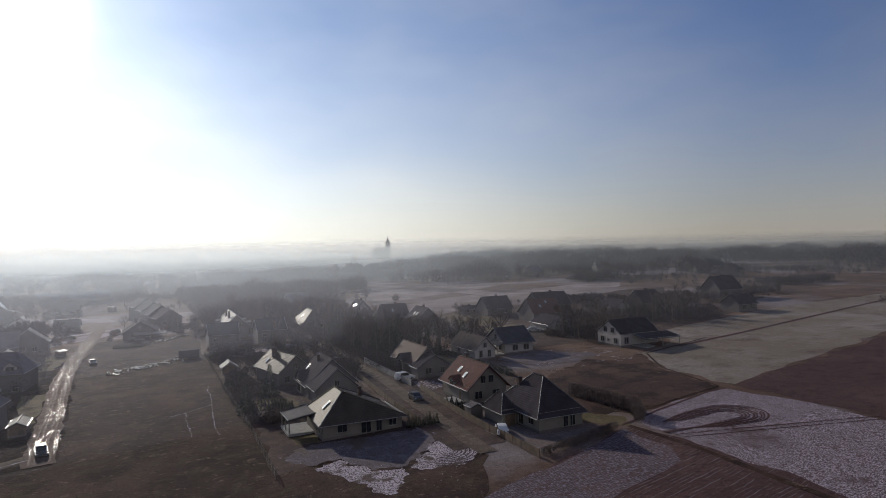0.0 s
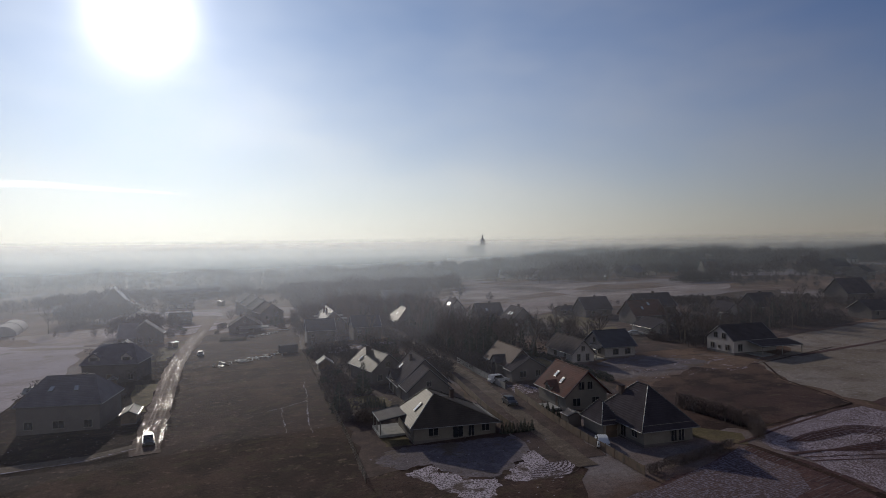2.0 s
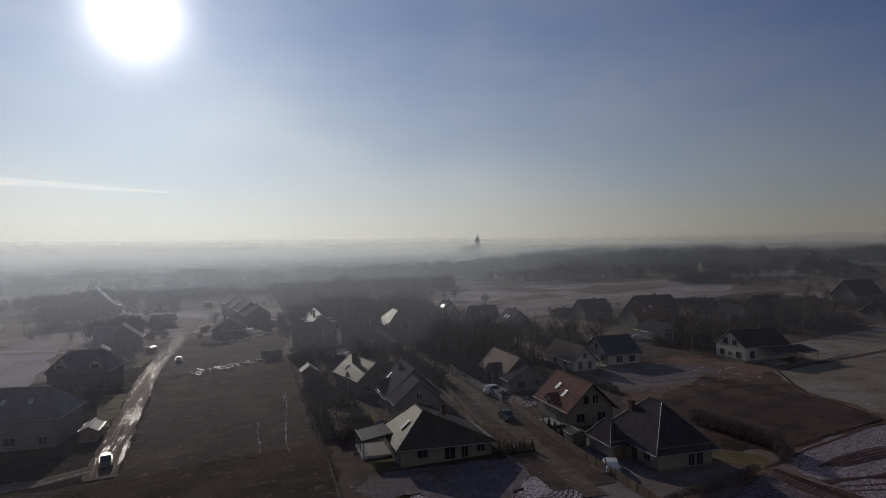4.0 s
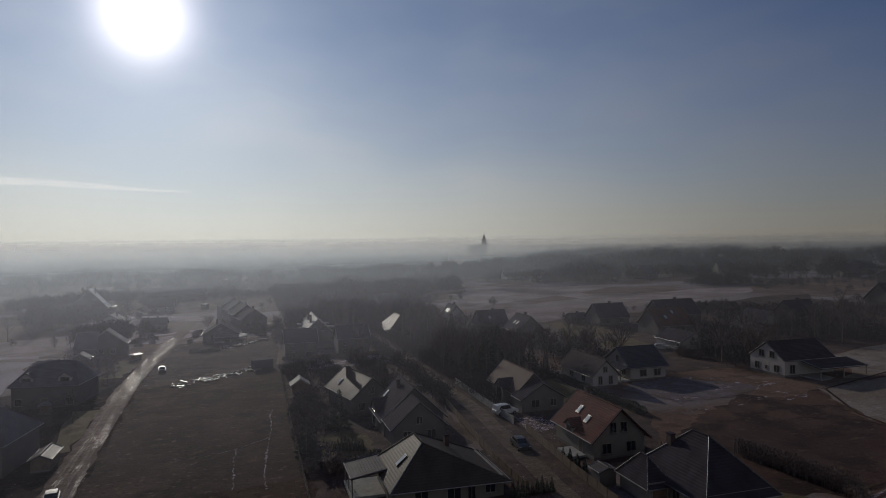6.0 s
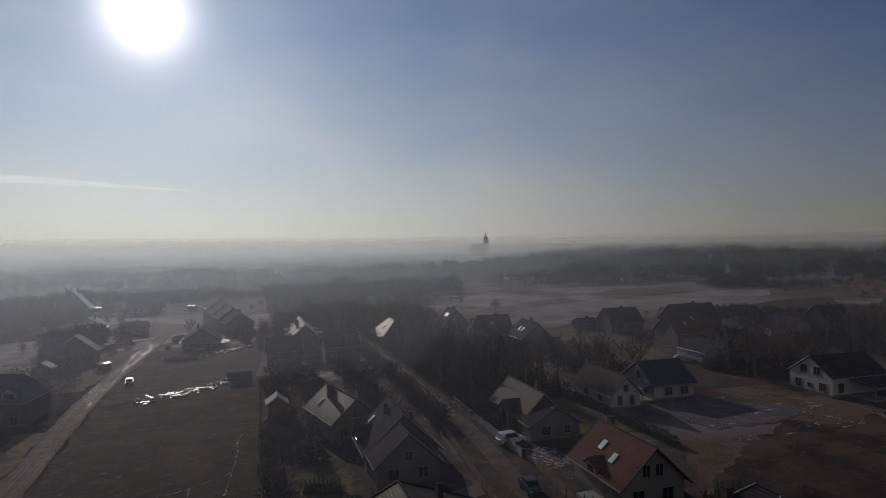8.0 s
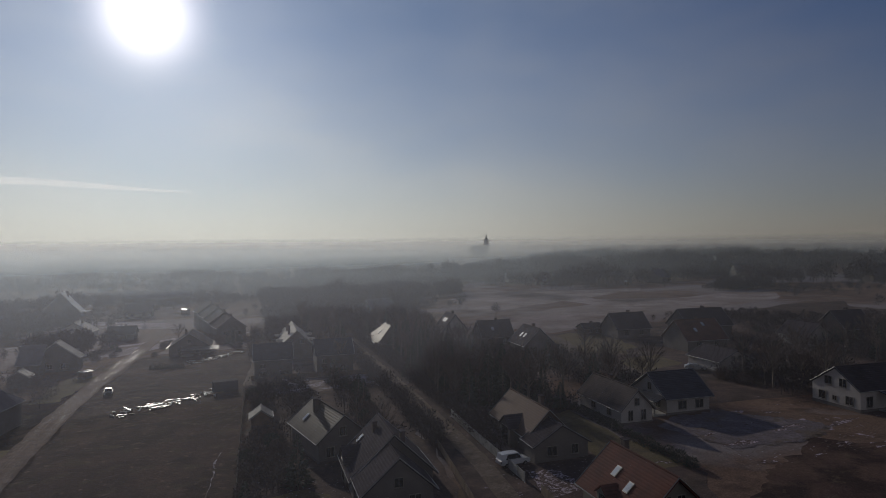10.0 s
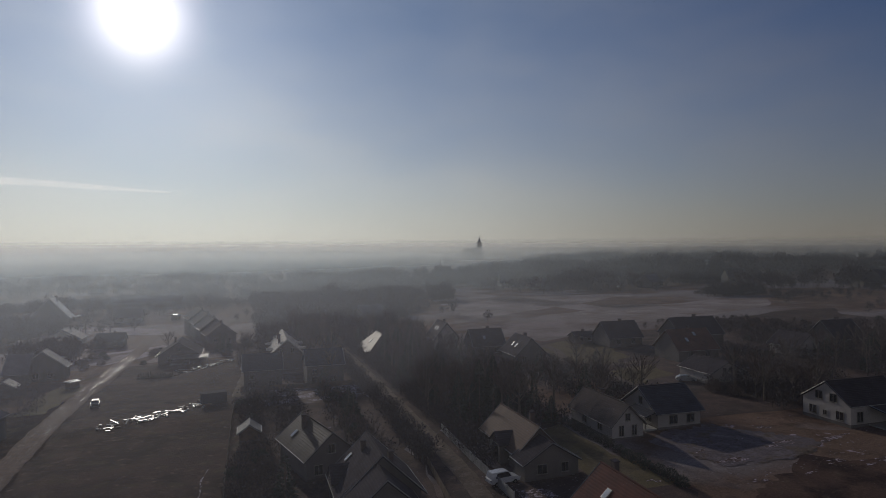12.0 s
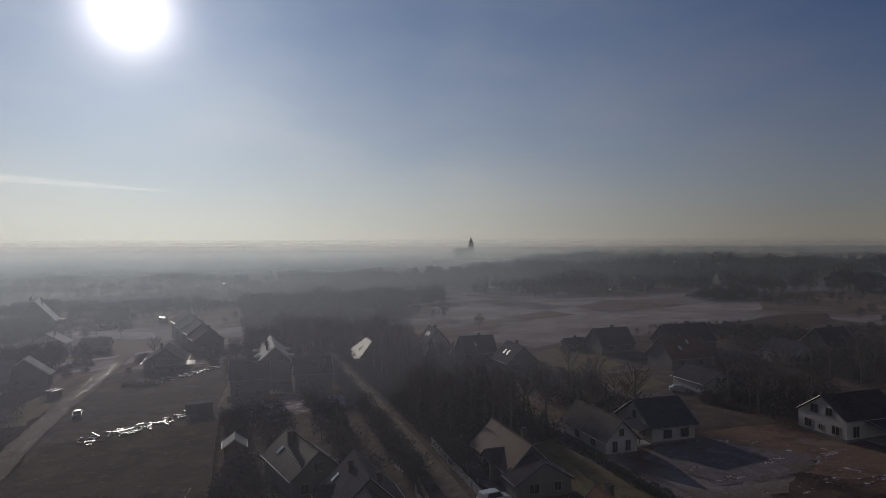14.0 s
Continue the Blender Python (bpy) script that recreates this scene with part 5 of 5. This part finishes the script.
fence([(16.6, 84), (17.2, 104), (17.2, 146), (17.8, 200)], 1.3, "dark wire fence along the empty plot", BARK, False)
fence([(42.6, 96), (43.0, 108), (44.6, 125), (46.0, 140)], 1.2, "wooden fence along the dirt street", WOOD)
fence([(49.9, 71), (50.2, 90), (50.8, 100), (52.6, 118)], 1.3, "dark fence along the villa and the orange-roofed house", WOOD)
fence([(52.2, 122), (52.4, 139), (52.8, 155)], 1.4, "pale concrete fence panels along the street", CONCRETE)
for k in range(15):
    plant(THUJA, -7.4 + k * 0.62, 235.6 - k * 0.15, rng.uniform(0.6, 0.8), rng, "row of small thujas by the far fence")
fence([(19, 205), (46, 199)], 1.2, "garden fence before the semi-detached pair", WOOD)

# ---- building material beside the track ----
WRAP = material("plastic_wrap", (0.22, 0.215, 0.20), 0.4, (0.10, 0.095, 0.09), 1.5, 12, 0.3, spec=0.4)
rng = random.Random(3)
FILM = material("shiny_film", (0.24, 0.235, 0.22), 0.32, (0.15, 0.145, 0.14), 2.0, 8, 0.5, spec=0.22)
for cx, cy, dx, dy, count in ((2.5, 190.5, 9.5, 5.6, 84), (9, 244.5, 7.0, 6.5, 46)):
    for k in range(count):
        s = rng.uniform(-1, 1)
        x, y = cx + s * dx + rng.gauss(0, 0.6), cy + s * dy + rng.choice((-2.6, -0.6, 0.5, 2.2)) + rng.gauss(0, 0.5)
        stack = thing("pallet_stack", x, y, rng.choice((0, 25, 30, 85, 115)) + rng.uniform(-8, 8), label="stack of building material wrapped in plastic on a pallet", category="pallet", group="building material by the track")
        w, d, h = rng.choice((0.2, 0.3, 0.5, 0.9, 1.8)), rng.uniform(0.10, 0.24), rng.uniform(0.04, 0.28)
        part("pallet", box(-w, w, -d - 0.05, d + 0.05, -0.05, 0.15), WOOD, stack)
        bm = box(-w + 0.05, w - 0.05, -d, d, 0.153, 0.15 + h)
        bmesh.ops.bevel(bm, geom=bm.edges[:], offset=0.015, segments=1, affect="EDGES")
        part("load", bm, rng.choice((WRAP, FILM, WOOD, CONCRETE, WRAP)), stack)
hut = thing("container", 13.4, 196.8, 12, label="dark blue steel site container", category="container")
part("body", box(-2.6, 2.6, -1.2, 1.2, 0, 2.4), TILE_BLUE, hut)
for k in range(12):
    part("rib", box(-2.5 + k * 0.44, -2.38 + k * 0.44, -1.24, -1.203, 0.1, 2.3), TILE_DARK, hut)
part("lid", box(-2.65, 2.65, -1.25, 1.25, 2.403, 2.47), TILE_DARK, hut)

# wet ruts that catch the sun, past counting
verts, faces = [], []
for k in range(1800):
    u = 116 + 160 * rng.random() ** 1.1
    mid = -13.5 - 4 * min(1, max(0, (u - 112) / 76)) + (max(0, u - 224) / 40) * 1.5
    x = mid + rng.choice((-1.5, -0.9, 0.4, 1.0, 1.5)) + rng.gauss(0, 0.3)
    if noise.noise((x * 0.8, u * 0.10, 4.0)) < -0.02:
        continue
    ln, wd = rng.uniform(0.08, 0.55) * (2.2 if u < 150 else 1.0), rng.uniform(0.012, 0.030) * (0.85 if u < 185 else 2.0)
    base = len(verts)
    ring = [(math.cos(a) * wd * rng.uniform(0.7, 1.2), math.sin(a) * ln * rng.uniform(0.8, 1.1)) for a in (0, 0.8, 1.57, 2.4, 3.14, 3.9, 4.71, 5.5)]
    verts += [(x + a, u + b, rise(x, u) + 0.125) for a, b in ring]
    faces.append(list(range(base, base + 8)))
me = bpy.data.meshes.new("puddles")
me.from_pydata(verts, [], faces)
me.materials.append(ICE)
tagged(new("puddles", me), "wet shining ruts and puddles on the muddy track", "puddle", kind="stuff")

for off in (-1.3, -0.55, 0.7, 1.45):
    lane("rut", [(-13.6 + off, 111), (-13.9 + off, 116), (-15.7 + off * 0.8, 152), (-17.4 + off, 189), (-17.2 + off, 224), (-15.5 + off, 262)], 0.34, MUD, 0.118, "dark wet wheel rut in the muddy track", 0.7, int(off * 10) + 30, "rut")

# wheel marks turned in the snow, side by side
for k, gap in enumerate((0.0, 0.45, 0.8, 1.3, 1.65, 2.2, 2.6, 3.1)):
    half = 5.2 - gap
    arc = [(87.0 - gap * 0.4 + half * 1.05 * math.cos(a), 70.4 + half * math.sin(a)) for a in [math.pi / 2 - i * math.pi / 12 for i in range(13)]]
    pts = [(75 + gap, 73.5 - gap * 0.4), (80, 70.4 + half * 0.9), *arc, (81, 70 - half * 0.7), (75.5 + gap * 0.5, 69.2 - gap * 0.2), (71.5, 70.0 - gap * 0.3)]
    lane("wheel_mark", pts, 0.26, PLOUGHED, 0.085 + 0.004 * k, "dark wheel ruts turned in the thin snow", 0.35, k)
lane("wheel_mark", [(69, 76), (80, 79), (98, 83)], 0.6, PLOUGHED, 0.085, "dark wheel ruts along the edge of the snow", 0.3, 9)
for gap in (0.0, 1.5):
    lane("wheel_mark", [(72, 68 - gap), (82, 64.5 - gap), (103, 57 - gap)], 0.3, PLOUGHED, 0.09, "dark wheel ruts across the thin snow", 0.35, 8)
lane("wheel_mark", [(69.5, 75), (70.2, 62), (69, 45), (67, 25)], 1.2, WASTE, 0.087, "grassy balk between the snow and the harrowed soil", 0.3, 7)
for k in range(8):
    reach = 5.2 - k * 0.55
    pts = [(40.2 + reach * 1.05 * math.cos(a), 81.2 + reach * 1.15 * math.sin(a)) for a in [-2.3 + 0.26 * i for i in range(11)]]
    lane("wheel_mark", pts, 0.17, GARDEN, 0.066 + 0.002 * k, "dark wheel ruts turned in the yard snow", 0.6, 60 + k)
lane("snow_line", [(-15, 114.5), (-22, 110.8), (-40, 109.5), (-62, 113)], 0.4, SNOWPATCH, 0.1, "snow left along the edge of the side track", 0.7, 77, "snow")
def broken_snow(points, width, seed):
    """Snow left in a shallow ditch: short ragged pieces with gaps, here and there branching."""
    rng, k = random.Random(seed), 0
    for a, b in zip(points, points[1:]):
        a, b = Vector(a), Vector(b)
        at, length = 0.0, (b - a).length
        while at < length - 0.3:
            end = min(length, at + rng.uniform(0.6, 2.6))
            p, q = a.lerp(b, at / length), a.lerp(b, end / length)
            wave = Vector((rng.uniform(-0.25, 0.25), rng.uniform(-0.25, 0.25)))
            lane("snow_line", [tuple(p), tuple(p.lerp(q, 0.5) + wave), tuple(q)], width * rng.uniform(0.4, 1.4), SNOWPATCH, 0.06, "thin broken line of snow left in a ditch", 0.8, seed + k, "snow")
            at, k = end + rng.uniform(0.0, 0.9), k + 1


for k, pts in enumerate(([(3.0, 127.4), (6.6, 128.6), (8.4, 129.5), (11.9, 132), (13.5, 134), (14, 141.3), (13.8, 146.5), (14.6, 152)],
                         [(8.4, 129.5), (8, 124.1), (8.2, 116.4), (8, 110.7)], [(13.5, 134), (12.6, 124.2), (12.2, 116), (12.4, 110)])):
    broken_snow(pts, 0.19, 300 + 40 * k)
patch("field", [(-60, 257), (-26, 258), (-20, 288), (-34, 322), (-92, 302)], FROST, 0.035, "pale frosted garden ground beyond the track", 1.5, 5, cell=1)
patch("field", [(-11, 262), (16, 259), (20, 281), (-2, 284)], FROST, 0.035, "pale frosted plot beyond the track", 1.5, 5)
patch("field", [(-31.7, 286.7), (-8.0, 300.0), (-3.3, 281.3), (-20.7, 264.6), (-50.6, 275.0), (-56.0, 292.2)], LILAC, 0.05, "frosted lilac-grey strip beyond the track", 0.8, 4, cell=1)
patch("field", [(-75.4, 367.8), (-50.5, 384.7), (-12.9, 354.3), (-10.3, 329.7), (-44.0, 353.6), (-68.1, 343.5)], LILAC, 0.05, "frosted lilac-grey strip beyond the track", 0.8, 4, cell=1)
patch("field", [(-70, 335), (-30, 330), (-20, 372), (-70, 385)], FROST, 0.035, "pale frosted field in the haze", 2, 8, cell=1)
patch("lawn", [(-27, 204), (-20.5, 204), (-20, 233), (-26.5, 233)], LAWN, 0.04, "olive lawn beside the muddy track")
patch("lawn", [(-21, 140), (-17.5, 140), (-18.5, 168), (-24, 170)], LAWN, 0.04, "olive lawn beside the muddy track")
patch("yard_snow", [(20, 190), (33, 186.5), (45, 188), (45.5, 203), (20, 206)], SNOWPATCH, 0.042, "old snow in the shade of the semi-detached pair", 0.8, 0.6)
for x0, y0, w, d in ((84.9, 123.8, 3.1, 1.4), (97.6, 125.9, 2.5, 1.1), (101.3, 133.5, 1.8, 0.8), (107.6, 124.1, 3.1, 1.4), (98.7, 117.0, 1.6, 0.7), (104.1, 115.0, 2.6, 1.2), (84.1, 115.6, 1.4, 0.7), (91.8, 114.9, 0.9, 0.7), (71.8, 121.1, 1.3, 0.7), (85.9, 128.0, 1.6, 0.7), (128.6, 152.1, 1.7, 0.8), (94.4, 130.4, 1.0, 0.7)):
    for k in range(5):
        ax, ay, aw = x0 + w * rng.uniform(-0.9, 0.9), y0 + d * rng.uniform(-0.8, 0.8), w * rng.uniform(0.25, 0.6)
        rim = [(ax + aw * math.cos(a) * rng.uniform(0.7, 1.2), ay + aw * 0.3 * math.sin(a) * rng.uniform(0.6, 1.3)) for a in [i * 0.628 for i in range(10)]]
        patch("snow_bank", rim, RUBBLE, 0.055 + 0.004 * k, "low ragged bank of grey snow and rubble", 0.06, 0.5, "snow")
lane("track", [(125, 119), (152, 122), (248, 137)], 1.6, PLOUGHED, 0.085, "dark grass balk between two frosted strips")
lane("track", [(108, 226), (106.3, 214.2), (100.2, 195), (108.7, 189.9), (121, 189)], 2.6, DIRT, 0.085, "pale track curving between far gardens")
patch("lawn", [(104.7, 183.5), (117.4, 185.6), (115.7, 173.5), (100.9, 168.6)], LAWN, 0.043, "olive lawn beside the far houses", 0.8, 3)
lane("track", [(100.2, 195), (102.4, 184.8), (100.2, 165.4)], 2.4, DIRT, 0.085, "pale track to the white houses")
lane("road", [(-140, 268), (-80, 262), (-41, 245), (-22, 285), (20, 300)], 5, FROST, 0.07, "frosted lane crossing the far end of the track")
lane("track", [(19, 200), (22, 240), (26, 300)], 4, DIRT, 0.085, "pale drive beside the semi-detached pair")

# undergrowth, tussocks and scraps of snow, past counting
spots = []
for x0, x1, y0, y1, count in ((54, 75, 147, 205, 340), (53, 75, 205, 262, 220), (18.5, 24, 112, 203, 110), (35, 46, 139, 204, 120), (20, 31, 150, 203, 110), (82, 99, 152, 200, 150),
                              (112, 136, 139, 160, 210), (149, 178, 148, 174, 260), (126, 232, 172, 204, 420), (-45, -20, 146, 174, 60), (-44, -20, 196, 235, 70), (18, 46, 232, 250, 160)):
    for _ in range(count):
        x, y = rng.uniform(x0, x1), rng.uniform(y0, y1)
        if clear(x, y, 0.3) and not any(inside(x, y, f) for f in FIELDS):
            spots.append((x, y))
# hedges and brambles on both verges of the street
for _ in range(560):
    y = rng.uniform(112, 262)
    mid = 46.9 + (y - 100) * 0.088 if y < 133 else 49.8 + (min(y, 180) - 133) * 0.0085 - max(0, y - 180) * 0.0086
    off = rng.uniform(2.3, 5.2) * rng.choice((-1, 1))
    if not (off > 0 and 108 < y < 134) and not (off < 0 and y < 140):
        spots.append((mid + off, y))
woodland("undergrowth", spots, gen.uniform(1.3, 4.2, len(spots)), 70, "tangled leafless shrubs and brambles in gardens and wood", WOODLAND, 0.45)


def scatter(name, areas, low, high, wide, mat, label, flat=False):
    verts = []
    for x0, x1, y0, y1, count in areas:
        for _ in range(count):
            x, y, a = rng.uniform(x0, x1), rng.uniform(y0, y1), rng.uniform(0, 6.283)
            if noise.noise((x * 0.09, y * 0.09, 1.0)) < -0.12 or not (flat or clear(x, y, 0.0)):
                continue
            h, z = rng.uniform(low, high), rise(x, y)
            dx, dy = math.cos(a) * wide, math.sin(a) * wide
            if flat:
                verts += [(x - dx * 2, y - dy * 2, z + 0.1), (x + dy, y - dx, z + 0.1 + h), (x + dx * 2, y + dy * 2, z + 0.1), (x - dx * 2, y - dy * 2, z + 0.1), (x + dx * 2, y + dy * 2, z + 0.1), (x - dy, y + dx, z + 0.1 + h)]
            else:
                verts += [(x - dx, y - dy, z), (x + dx, y + dy, z), (x + rng.uniform(-0.2, 0.2), y + rng.uniform(-0.2, 0.2), z + h)]
    me = bpy.data.meshes.new(name)
    me.from_pydata(verts, [], [(i, i + 1, i + 2) for i in range(0, len(verts), 3)])
    me.materials.append(mat)
    return tagged(new(name, me), label, "ground cover", kind="stuff")


scatter("snow_scraps", ((97, 126, 114, 126, 160), (100, 150, 116, 140, 120), (20, 46, 70, 92, 90), (55, 75, 150, 200, 120), (20, 31, 112, 136, 120), (50, 64, 112, 130, 160), (19, 46, 180, 208, 160), (-20, 18, 225, 262, 160), (-48, -20, 108, 130, 90), (80, 100, 114, 122, 60)),
        0.0, 0.03, 0.10, SNOWPATCH, "small scraps of old snow left on the ground", True)

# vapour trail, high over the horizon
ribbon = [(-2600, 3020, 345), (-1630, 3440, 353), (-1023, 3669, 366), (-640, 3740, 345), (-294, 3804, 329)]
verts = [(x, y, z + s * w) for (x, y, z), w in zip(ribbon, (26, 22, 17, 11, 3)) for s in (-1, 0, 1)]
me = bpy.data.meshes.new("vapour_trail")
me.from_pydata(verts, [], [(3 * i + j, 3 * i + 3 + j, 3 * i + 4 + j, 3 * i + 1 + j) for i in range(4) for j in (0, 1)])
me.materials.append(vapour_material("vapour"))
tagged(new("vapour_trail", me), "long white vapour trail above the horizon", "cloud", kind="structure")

for ob in PROTOTYPES:
    for o in (*ob.children_recursive, ob):
        bpy.data.objects.remove(o)

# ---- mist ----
# curved sheets imitating haze, each with its thickness, base and top in metres
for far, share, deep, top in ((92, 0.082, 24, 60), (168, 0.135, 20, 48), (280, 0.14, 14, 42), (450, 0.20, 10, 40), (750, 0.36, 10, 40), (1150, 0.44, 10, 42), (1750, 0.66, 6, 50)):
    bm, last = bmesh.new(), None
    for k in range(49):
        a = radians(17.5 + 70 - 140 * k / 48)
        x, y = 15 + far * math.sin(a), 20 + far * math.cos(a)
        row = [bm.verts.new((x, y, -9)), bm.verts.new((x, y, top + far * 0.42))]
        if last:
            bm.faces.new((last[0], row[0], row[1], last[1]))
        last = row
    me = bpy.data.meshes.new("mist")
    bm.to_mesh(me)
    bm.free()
    # distance haze in the sheet colours: violet-blue near, lifting dark tones, paler far off
    me.materials.append(mist_material("haze_sheet", share, (0.55, 0.56, 0.64) if far < 200 else (0.55, 0.63, 0.67) if far < 350 else (0.59, 0.68, 0.71) if far < 1000 else (0.73, 0.72, 0.68), deep, top, 0.62 if far < 1000 else 0.9))
    tagged(new("mist", me), "curved sheet imitating grey-blue winter haze over the village", "mist", kind="stuff")
